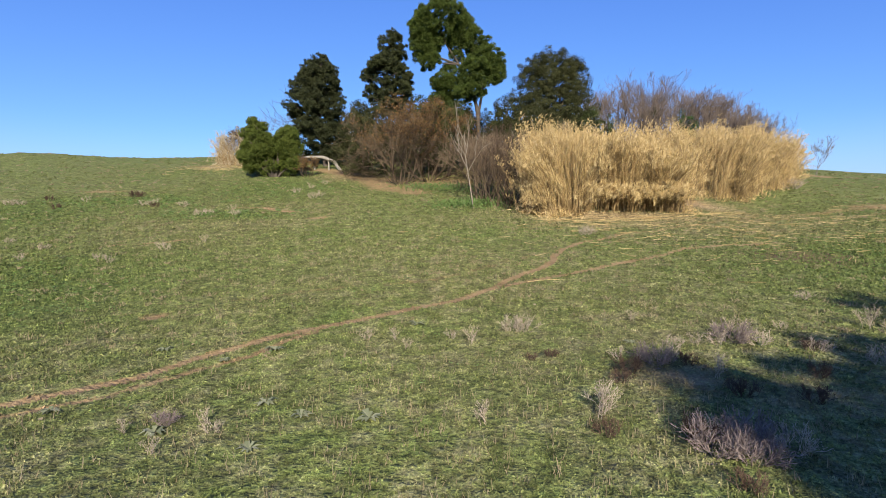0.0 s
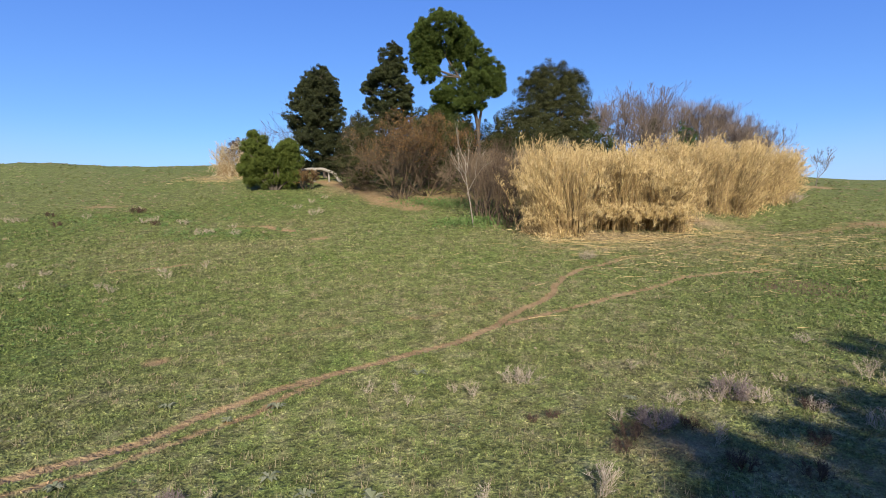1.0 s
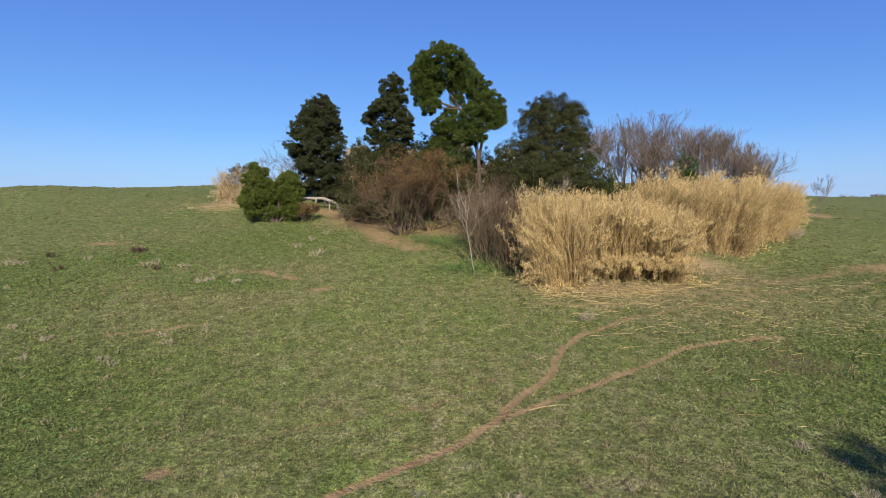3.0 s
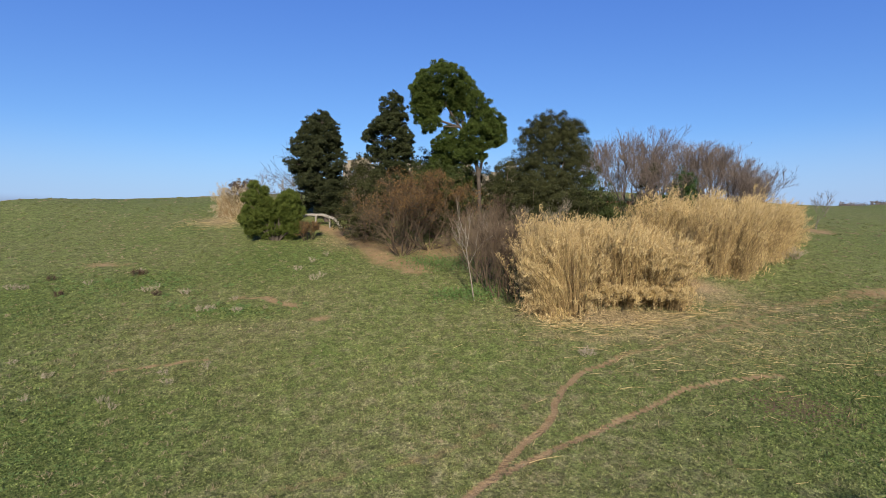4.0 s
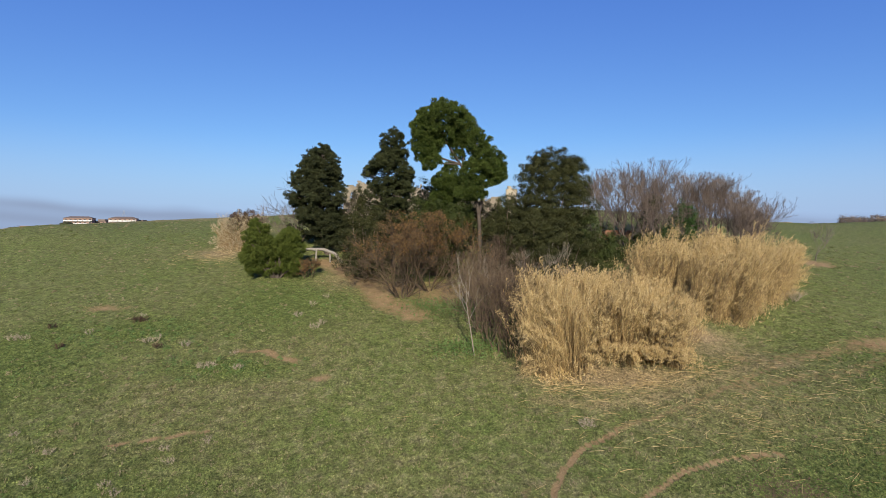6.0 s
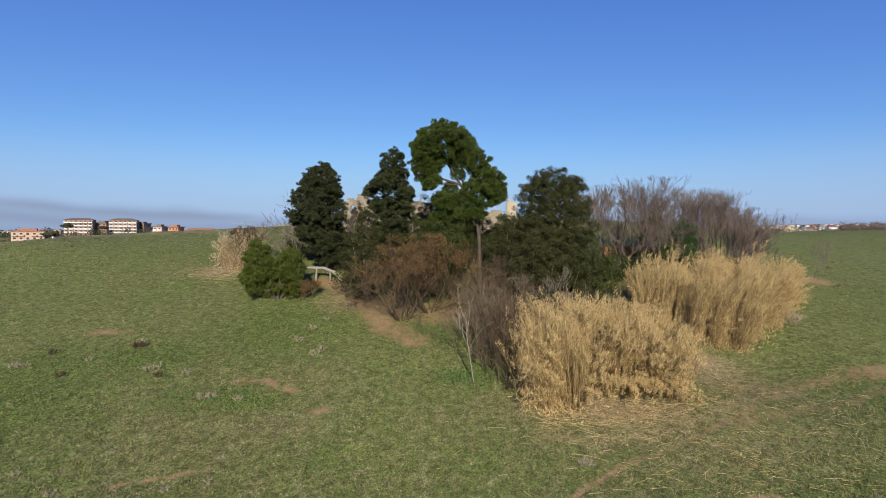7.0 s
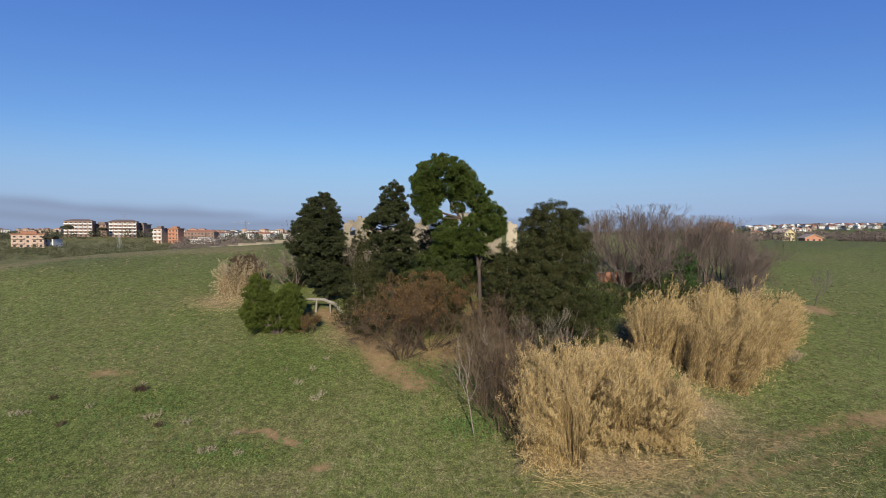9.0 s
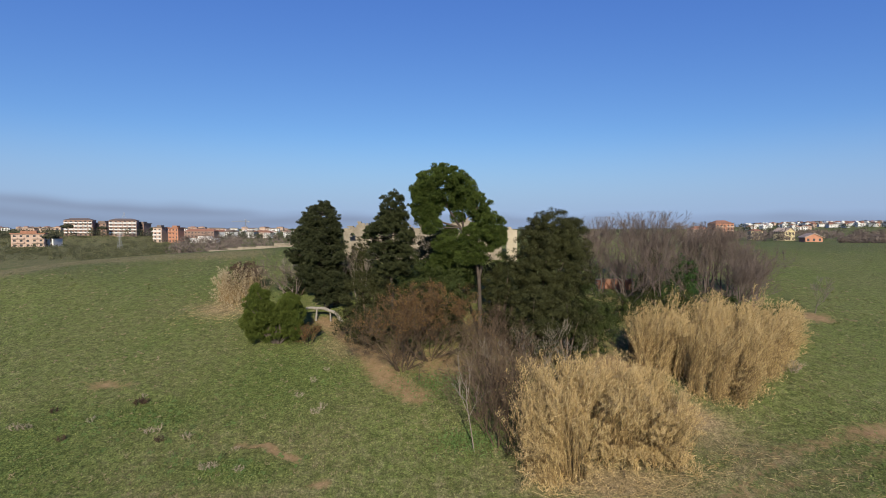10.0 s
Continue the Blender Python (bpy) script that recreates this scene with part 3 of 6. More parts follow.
def ragged_conifer(name, label, at, tiers, mat, seed, trunk_r=0.25, cover=1.5, puff=0.4, fill=1.0, bare=()):
    """A conifer of uneven sprays within a ragged outline: tiers of (z, half width, x of the middle)."""
    rng = np.random.default_rng(seed)
    x0, y0 = at
    zs, hws, cxs = (np.array(c) for c in zip(*tiers[::-1]))
    lobes, arms = [], []
    n = int(16 * fill * (zs[-1] - zs[0]))
    for _ in range(n):
        z = rng.uniform(zs[0], zs[-1])
        hw, cx = np.interp(z, zs, hws), np.interp(z, zs, cxs)
        if rng.random() > 0.35 + hw / hws.max():
            continue
        a = rng.uniform(0, 2 * math.pi)
        d = hw * min(1.12, 0.95 * rng.random() ** 0.45 + 0.06)
        s = rng.uniform(0.24, 0.52) * (0.6 + 0.4 * hw / hws.max())
        p = (cx + d * math.cos(a), y0 + d * math.sin(a), z + 0.12 * d)
        lobes.append((*p, s * 1.25, s * 1.25, s * rng.uniform(0.6, 1.0)))
        arms.append(((cx, y0, z - 0.35), (cx + 0.5 * d * math.cos(a), y0 + 0.5 * d * math.sin(a), z - 0.2), p))
    segs = []
    mid = tiers[len(tiers) // 2]
    limb(rng, lowered_pts([(x0, y0, gz(*at) - 0.2), (x0 * 0.6 + mid[2] * 0.4, y0, (gz(*at) + mid[0]) / 2), (mid[2], y0, mid[0]), (tiers[0][2], y0, tiers[0][0])], at), trunk_r, 0.05, segs)
    for pts in arms[::2]:
        limb(rng, lowered_pts(pts, at), 0.05, 0.02, segs, 3)
    for z, a, ln in bare:
        z0 = gz(*at)
        grow(rng, segs, (0, 0, z - z0), (math.cos(a), math.sin(a), 0.35), ln, 0.06, 3, 3, 0.6, 0.1, 4, 0.012)
    return tree(name, label, "tree", at, segs, BARK_PINE, lowered(lobes, at), mat, rng, puff, 60, 0.18, 0.055, True, 0.75, cover, 0.2, 0.15)


def bush(name, label, at, lobes, mat, seed, puff=0.5, per=76, length=0.135, width=0.08, bark=None, category="bush", needle=False, cover=1.4, upward=0.35):
    """An evergreen bush with a few stems; lobes are given from its foot."""
    rng = np.random.default_rng(seed)
    segs = []
    for x, y, z, a, b, c in lobes if len(lobes) < 20 else lobes[::6]:
        limb(rng, [(x * 0.1, y * 0.1, -0.15), (x * 0.45, y * 0.4, z * 0.6), (x * 0.9, y * 0.9, z)], 0.1, 0.03, segs, 4)
    return tree(name, label, category, at, segs, bark or BARK_TWIG, lobes, mat, rng, puff, per, length, width, needle, 0.85, cover, 0.12, upward)


big_pine()
ragged_conifer("cypress_tree", "dark blackish-green ragged cypress tree with a broad crown", (-12.7, 52.4),
                [(21.0, 0.5, -13.0), (20.3, 1.3, -13.1), (19.2, 2.0, -13.4), (18.1, 2.3, -13.5), (16.9, 2.7, -13.7), (15.7, 2.9, -13.7), (14.6, 3.0, -13.6), (13.4, 2.5, -13.1), (12.2, 2.2, -12.5), (11.2, 1.8, -12.1), (10.4, 1.5, -12.0)], CYPRESS, 21, 0.28, 1.5, 0.27, 2.1, [(11.6, 3.3, 3.0), (12.4, 2.9, 2.6), (13.2, 3.0, 2.8), (12.0, 0.2, 2.2)])
ragged_conifer("cedar_tree", "slender dark green conifer with open horizontal branches", (-5.2, 48.2),
                [(21.7, 0.45, -5.2), (21.0, 1.0, -5.2), (20.0, 1.3, -5.3), (18.9, 1.8, -5.4), (17.8, 2.3, -5.7), (16.9, 2.5, -5.7), (16.0, 2.3, -5.5), (15.0, 2.0, -5.4), (13.8, 1.6, -5.6)], CEDAR, 22, 0.2, 1.4, 0.27, 1.5)
def sapling_lobes():
    rng = np.random.default_rng(25)
    lobes = []
    for cx, tx, top, wide, k in ((-1.3, -1.6, 5.1, 1.45, 46), (1.0, 1.2, 4.2, 1.35, 36)):
        for _ in range(k):
            u = rng.random() ** 0.8
            z = 0.55 + (top - 0.55) * u
            rad = wide * min(1.0, 0.7 + 1.2 * u) * (1 - u**2.6) ** 0.5
            a = rng.uniform(0, 2 * math.pi)
            d = rad * rng.uniform(0.7, 1.0)
            s = rng.uniform(0.3, 0.5)
            lobes.append((cx + (tx - cx) * u + d * math.cos(a), d * math.sin(a), z, s, s, s * 1.15))
        for z in np.linspace(0.9, top - 0.7, 6):
            lobes.append((cx + (tx - cx) * z / top, 0, z, wide * 0.55, wide * 0.55, 0.6))
    for x, z, s in ((-0.1, 1.0, 0.7), (-0.2, 1.8, 0.7), (-0.1, 2.6, 0.6), (-0.3, 3.3, 0.5), (-2.7, 1.2, 0.55), (-2.9, 1.9, 0.5), (-2.4, 2.5, 0.5), (-2.3, 0.8, 0.5), (2.2, 1.3, 0.45), (2.1, 2.0, 0.4)):
        lobes.append((x, rng.uniform(-0.5, 0.3), z, s, s, s * 0.8))
    return lobes


bush("pine_sapling", "bushy young pine with dense green needles", (-15.7, 45.4), sapling_lobes(), PINE_YOUNG, 23, 0.3, 110, 0.15, 0.042, BARK_PINE, "tree", True, 1.5, 0.75)
OAK_AT = (10.0, 48.5)
bush("holm_oak", "broad dark evergreen holm oak", OAK_AT,
     lowered([(10.4, 48.5, 18.0, 2.4, 2.5, 2.0), (8.8, 48.2, 16.6, 2.0, 2.4, 2.2), (12.2, 48.3, 17.0, 1.8, 2.2, 2.0), (9.0, 47.5, 14.0, 2.4, 2.6, 2.3), (12.0, 47.6, 14.2, 2.2, 2.6, 2.3), (10.2, 46.8, 12.0, 3.2, 2.4, 2.2), (12.3, 49, 18.6, 0.9, 1.0, 0.8), (9.5, 48.8, 18.9, 1.2, 1.4, 0.9)], OAK_AT),
     OAK, 24, 0.48, 135, 0.125, 0.068, BARK_TWIG, "tree", False, 1.75)
for at, lobes, mat, label, seed in (
    ((-7.4, 45.6), [(0, 0, 3.4, 2.2, 2.0, 2.0), (-1.2, 0, 2.0, 1.6, 1.7, 1.8), (1.0, 0.3, 5.0, 1.6, 1.5, 1.6), (0.6, -0.6, 1.6, 2.0, 1.4, 1.5), (-0.6, 0.3, 5.6, 1.3, 1.3, 1.1)], OAK, "rounded dark olive evergreen shrub under the trees", 31),
    ((-1.2, 46.0), [(0, 0, 3.8, 2.4, 2.0, 2.2), (-1.6, 0, 4.8, 1.6, 1.5, 1.4), (1.8, -0.2, 4.2, 1.7, 1.6, 2.4), (-0.4, -0.3, 6.0, 1.6, 1.4, 1.1), (2.4, 0.2, 6.0, 1.2, 1.2, 1.2), (0.5, -0.8, 1.8, 2.2, 1.4, 1.5)], LAUREL, "dense glossy green laurel-like shrub", 32),
    ((7.4, 42.6), [(0, 0, 2.6, 2.1, 1.8, 2.2), (1.6, 0.3, 4.2, 1.7, 1.6, 1.9), (-1.2, 0.4, 4.0, 1.4, 1.4, 1.7), (0.2, 0.3, 5.4, 1.5, 1.4, 1.3)], OAK, "low dark evergreen shrub behind the reeds", 33),
    ((12.6, 43.6), [(0, 0, 2.4, 2.2, 1.8, 2.2), (0.4, 0.2, 4.4, 1.7, 1.6, 1.7), (-1.5, 0, 3.2, 1.5, 1.5, 1.8), (1.4, 0, 3.0, 1.2, 1.4, 1.5)], LAUREL, "tall dark green evergreen shrub behind the reeds", 34),
    ((22.3, 54.5), [(0, 0, 3.5, 1.2, 1.2, 2.6), (0.3, 0, 5.5, 0.8, 0.9, 1.3), (-0.3, 0, 1.8, 1.5, 1.4, 1.7)], OAK, "narrow dark evergreen among bare trees", 35),
    ((25.4, 54.0), [(0, 0, 2.6, 1.6, 1.5, 2.0), (0.4, 0, 4.6, 1.3, 1.2, 1.4), (1.3, 0.2, 3.4, 1.1, 1.2, 1.3), (-1.4, 0, 2.0, 1.2, 1.2, 1.4)], IVY, "bright green ivy-covered shrub among bare trees", 36),
    ((19.5, 50.5), [(0, 0, 1.6, 2.0, 1.4, 1.3), (2.4, 0.4, 1.9, 1.8, 1.5, 1.5), (-2.2, 0.5, 1.8, 1.5, 1.4, 1.4)], LAUREL, "low dark green undergrowth behind the reeds", 37),
    ((26.5, 51.0), [(0, 0, 1.6, 2.0, 1.4, 1.4), (2.4, 0.4, 1.5, 1.8, 1.5, 1.2), (-2.0, 0.5, 2.0, 1.6, 1.4, 1.5)], LAUREL, "low dark green undergrowth behind the reeds", 38),
    ((34.5, 52.5), [(0, 0, 1.0, 1.6, 1.2, 0.9), (1.8, 0.3, 0.8, 1.4, 1.1, 0.8)], IVY, "low fresh green bramble at the wood's edge", 39),
    ((5.2, 46.5), [(0, 0, 2.5, 1.6, 1.5, 2.2), (0.7, 0, 6.5, 1.2, 1.2, 1.0), (0.8, 0, 5.0, 1.4, 1.3, 1.8), (-0.4, 0.2, 4.4, 1.2, 1.2, 1.4), (-1.0, 0.4, 1.5, 1.2, 1.2, 1.4)], OAK, "dark evergreen shrub at the pine's foot", 40),
    ((-2.6, 53.0), [(0, 0, 3.0, 2.6, 2.0, 2.6), (-2.4, 0, 2.4, 1.8, 1.6, 2.2), (2.0, 0, 3.8, 1.9, 1.6, 2.2), (0.4, 0, 5.2, 1.6, 1.4, 1.2)], LAUREL, "tall dark evergreen shrub before the ruin", 42),
    ((3.0, 54.5), [(0, 0, 2.8, 2.4, 1.8, 2.6), (1.8, 0, 4.0, 1.7, 1.5, 1.8), (-1.8, 0, 4.2, 1.8, 1.5, 1.8)], OAK, "tall dark evergreen shrub before the ruin", 43),
    ((7.2, 54.0), [(0, 0, 2.6, 2.2, 1.8, 2.4), (-0.8, 0, 4.4, 1.6, 1.4, 1.6), (1.8, 0, 3.4, 1.7, 1.5, 1.8)], LAUREL, "tall dark evergreen shrub before the ruin", 44),
    ((-9.8, 55.2), [(0, 0, 3.4, 1.5, 1.4, 2.6), (0.2, 0, 5.6, 1.0, 1.0, 1.2), (0.9, 0, 4.4, 1.0, 1.0, 1.4)], OAK, "tall narrow dark evergreen beside the cypress", 47),
    # added dark shrub, standing for the deep shade inside the copse
    ((-1.2, 58.5), [(0, 0, 3.6, 2.4, 1.8, 3.2), (1.0, 0, 6.0, 1.5, 1.4, 1.7), (-1.2, 0, 5.4, 1.5, 1.4, 1.6)], OAK, "tall dark evergreen shrub added to fill the shaded gap before the ruin", 49),
    ((-8.6, 56.0), [(0, 0, 2.2, 2.0, 1.6, 2.0), (1.8, 0, 3.0, 1.6, 1.5, 1.6), (-1.6, 0, 2.6, 1.5, 1.4, 1.6)], OAK, "dark evergreen shrub before the ruin", 45),
    ((10.3, 42.0), [(0, 0, 2.2, 2.1, 1.6, 2.2), (1.2, 0.2, 4.0, 1.6, 1.4, 1.7), (-1.4, 0.1, 3.8, 1.5, 1.3, 1.7), (0, 0.4, 5.2, 1.5, 1.3, 1.2)], OAK, "dense dark evergreen shrub behind the reeds", 48),
    ((0.8, 49.5), [(0, 0, 2.4, 1.6, 1.5, 2.2), (0.6, 0, 4.8, 1.3, 1.2, 1.6), (-0.8, 0, 5.6, 1.2, 1.2, 1.2)], OAK, "ivy-dark evergreen shrub at the pine's foot", 46),
    ((-17.0, 56.5), [(0, 0, 1.5, 1.6, 1.4, 1.3), (1.8, 0.2, 1.8, 1.4, 1.3, 1.4)], OAK, "low dark evergreen shrub beside the cypress", 41),
):
    bush("evergreen_shrub", label, at, lobes, mat, seed)


# ---- bare trees and thickets ----
def bare_tree_mesh(seed, height, stems, depth, spread, lift, mat, thin=0.012, kids=3, lean=0.3, r=0.1, shrink=0.68, first=0.42, bend=0.1, low=0):
    rng = np.random.default_rng(seed)
    segs = []
    for i in range(stems + low):
        a = 2 * math.pi * i / max(stems, 1) + rng.uniform(-0.5, 0.5)
        tilt = lean * rng.uniform(0.4, 1.2) if stems > 1 else 0.05
        tilt = rng.uniform(1.6, 3.2) if i >= stems else tilt
        foot = (0.25 * math.cos(a) * (stems > 1), 0.25 * math.sin(a) * (stems > 1), -0.1)
        grow(rng, segs, foot, (tilt * math.cos(a), tilt * math.sin(a), 1), height * first * (0.8 if i >= stems else 1.0), r * rng.uniform(0.7, 1.1), depth, kids, spread, lift, 4, thin, shrink, bend)
    top = np.percentile(np.array([s[1][2] for s in segs]), 98.0)
    segs = [s for s in segs if s[1][2] < top]
    v, f = tubes(segs, 3)
    v = v * (height / top)
    tips = np.array([s[1] for s in segs if s[3] <= thin * 1.3]) * (height / top)
    return mesh_of("crown", v, f, mat), tips


def bare_tree(name, label, at, mesh, scale=1.0, turn=0.0, group="", category="tree"):
    x, y = at
    ob = thing(name, label, category, group, at=(x, y, gz(x, y)), turn=turn)
    ob.scale = (scale, scale, scale)
    add_part("crown", mesh, ob)
    return ob


rng = np.random.default_rng(5)
BARE = [bare_tree_mesh(s, 10.0, 4, 4, 0.58, 0.16, BARK_GREY, 0.013, 4.1, 0.34, 0.13, 0.62, 0.46, 0.15)[0] for s in (51, 52, 53)]
PALE = bare_tree_mesh(54, 7.0, 2, 4, 0.5, 0.2, BARK_PALE, 0.014, 3.0, 0.3, 0.08)[0]
for i, (x, y, h) in enumerate([(17.5, 57, 8.2), (20.5, 56.0, 9.4), (23.2, 57.5, 10.2), (26.0, 58, 9.0), (28.8, 59.5, 8.4), (31.5, 60, 8.8), (33.8, 60, 8.6), (36.0, 59.5, 7.0), (36.8, 58.5, 5.2), (22.0, 52.5, 7.4), (29.5, 56.0, 7.8), (34.8, 56.0, 6.2), (18.5, 62, 8.4), (25.5, 63, 8.4), (32.0, 54.0, 6.2), (24.4, 55.0, 8.6), (19.4, 53.4, 7.0), (30.6, 58.0, 8.4), (35.6, 56.6, 5.2), (27.4, 53.6, 6.8), (33.2, 56.5, 7.2), (30.6, 53.2, 6.0), (35.4, 58.2, 6.4)]):
    bare_tree("bare_tree", "leafless grey-brown tree with upswept twigs" if i % 3 else "leafless purple-grey tree, dense with fine twigs", (x, y), BARE[i % 3], h / 10, i * 77.0, "bare trees of the copse")
bare_tree("bare_tree", "small isolated leafless tree with a pale stem", (41.6, 55.8), PALE, 0.62, 40, "bare trees of the copse")
bare_tree("bare_tree", "small leafless purple-grey tree beside the cypress", (-17.0, 54.6), BARE[1], 0.56, 25, "bare trees of the copse")
for x, y, s, t in ((-19.0, 57.0, 0.6, 120), (-9.3, 53.5, 0.9, 200), (-8.5, 58, 0.9, 20)):
    bare_tree("bare_sapling", "leafless pale-stemmed young tree", (x, y), PALE, s, t, "bare saplings")

FINE = bare_tree_mesh(55, 6.4, 3, 4, 0.5, 0.16, BARK_PALE, 0.008, 2.5, 0.35, 0.05, 0.66, 0.42, 0.13)[0]
for x, y, s, t in ((7.9, 38.4, 0.84, 75), (6.3, 38.8, 0.6, 300), (9.4, 39.4, 0.66, 190), (4.8, 39.6, 0.7, 20)):
    bare_tree("bare_sapling", "leafless pale grey young tree beside the reeds", (x, y), FINE, s, t, "bare saplings")

# reddish-brown shrubs with some dead leaves left on
for at, h, seed, share in (((-3.7, 40.9), 6.2, 61, 0.2), ((-1.5, 42.6), 6.7, 62, 0.42)):
    me, tips = bare_tree_mesh(seed, h, 7, 4, 0.8, 0.1, BARK_WARM, 0.011, 3.1, 0.95, 0.05, 0.66, 0.4, 0.17, 6)
    ob = thing("brown_shrub", "many-stemmed shrub with bare branches and rusty dead leaves", "shrub", "brown shrubs on the slope", at=(*at, gz(*at)), turn=0)
    add_part("crown", me, ob)
    r2 = np.random.default_rng(seed)
    pick = tips[(r2.random(len(tips)) < share * 2) & (tips[:, 2] > h * 0.6 + r2.normal(0, 0.8, len(tips)))]
    c = np.repeat(pick, 3, 0) + r2.normal(0, 0.1, (len(pick) * 3, 3))
    v, f = leaves(r2, c, r2.normal(size=(len(c), 3)), 0.13, 0.07)
    add_part("dead_leaves", mesh_of("dead_leaves", v, f, RUST), ob, "rust-orange dead leaves")

# grey twiggy thicket beside the reeds
THICK = [bare_tree_mesh(sd, 5.5, 6, 4, 0.6, 0.1, m, 0.013, 1.75, 0.42, 0.06, 0.68, 0.42, 0.15)[0] for sd, m in ((71, BARK_DARK), (72, BARK_DUSK), (73, BARK_WARM), (74, BARK_DUSK))]
THICK_LABELS = ("tangled leafless dark brown thicket shrub", "grey-brown leafless thicket shrub", "leafless reddish-brown thicket shrub", "grey-brown leafless thicket shrub")
for i, (x, y, h, kind) in enumerate([(2.3, 34.6, 4.2, 3), (2.8, 32.9, 4.3, 1), (3.2, 31.6, 3.7, 2), (3.9, 31.0, 3.3, 2), (2.3, 36.2, 4.4, 1), (3.9, 33.4, 4.2, 0), (3.0, 38.2, 4.3, 3), (4.6, 36.0, 4.2, 3), (3.4, 40.8, 4.4, 3), (2.6, 41.8, 3.8, 1), (4.3, 34.6, 4.0, 2), (4.4, 32.2, 3.5, 0), (4.8, 43.4, 4.6, 0), (3.4, 35.4, 4.0, 0), (5.2, 38.6, 4.2, 0), (5.9, 41.4, 4.3, 2)]):
    bare_tree("thicket_shrub", THICK_LABELS[kind], (x, y), THICK[kind], h / 5.5, i * 53.0, "thicket beside the reeds", "shrub")
segs = limb(rng, [(0, 0, -0.1), (-0.25, 0, 1.6), (-0.5, 0, 3.2), (-0.55, 0, 4.6)], 0.05, 0.02, [], 4)
for a, h in ((0.5, 2.0), (2.8, 2.6), (4.2, 3.0), (1.4, 3.4), (3.4, 3.9)):
    grow(rng, segs, (-0.45, 0, h), (math.cos(a), math.sin(a), 1.6), 1.2, 0.025, 2, 3, 0.5, 0.2, 3, 0.008)
v, f = tubes(segs, 5)
ob = thing("pale_sapling", "slim pale grey leafless sapling at the thicket's edge", "tree", at=(1.75, 31.1, gz(1.75, 31.1)))
add_part("trunk", mesh_of("trunk", v, f, BARK_PALE, True), ob)

# undergrowth of fresh green at the thicket's foot
r2 = np.random.default_rng(77)
k = 1100
bx = np.r_[r2.normal(1.4, 1.2, k), r2.normal(-0.6, 1.6, k)]
by = np.r_[r2.normal(31.9, 0.7, k), r2.normal(38.5, 0.9, k)]
c = np.stack([bx, by, ground_z(bx, by) + r2.uniform(0.03, 0.35, 2 * k)], -1)
v, f = leaves(r2, c, r2.normal(size=(2 * k, 3)) + np.array([0, -0.4, 0.8]), 0.14, 0.09)
thing("undergrowth", "fresh green herbs at the foot of the thicket", "undergrowth", kind="stuff", data=mesh_of("undergrowth", v, f, HERB))

# a bent dead trunk lying like a low arch on its stump of a limb
def dead_trunk():
    rng = np.random.default_rng(81)
    x0, y0 = -11.7, 50.0
    z0 = gz(x0, y0)
    ob = thing("dead_log", "bleached dead log arching low over the ground on two stumps", "log", at=(x0, y0, z0))
    k = np.linspace(0, 1, 25)
    pts = np.stack([-4.2 + 5.5 * k, 0.15 * np.sin(5 * k), 0.35 + 0.95 * np.sin(math.pi * np.clip(0.15 + 0.75 * k, 0, 1)) ** 1.3 - 0.8 * smooth(k, 0.8, 1.0) + 0.04 * np.sin(23 * k)], -1)
    v, f = tube_path(pts, 0.12 + 0.06 * k + 0.012 * np.sin(31 * k), 10)
    add_part("bole", mesh_of("bole", v, f, LOG, True), ob)
    for dx, lean, r in ((-0.15, 0.05, 0.085), (-1.5, -0.12, 0.1)):
        k = np.linspace(0, 1, 8)
        v, f = tube_path(np.stack([dx + lean * (1 - k), 0 * k, -0.3 + 1.5 * k], -1), r * (1.15 - 0.25 * k), 8)
        add_part("stump", mesh_of("stump", v, f, LOG, True), ob)


dead_trunk()


# ---- reed beds ----
def inside(poly, x, y):
    res = np.zeros(len(x), bool)
    for (ax, ay), (bx, by) in zip(poly, poly[1:] + poly[:1]):
        res ^= ((ay > y) != (by > y)) & (x < (bx - ax) * (y - ay) / (by - ay + 1e-12) + ax)
    return res


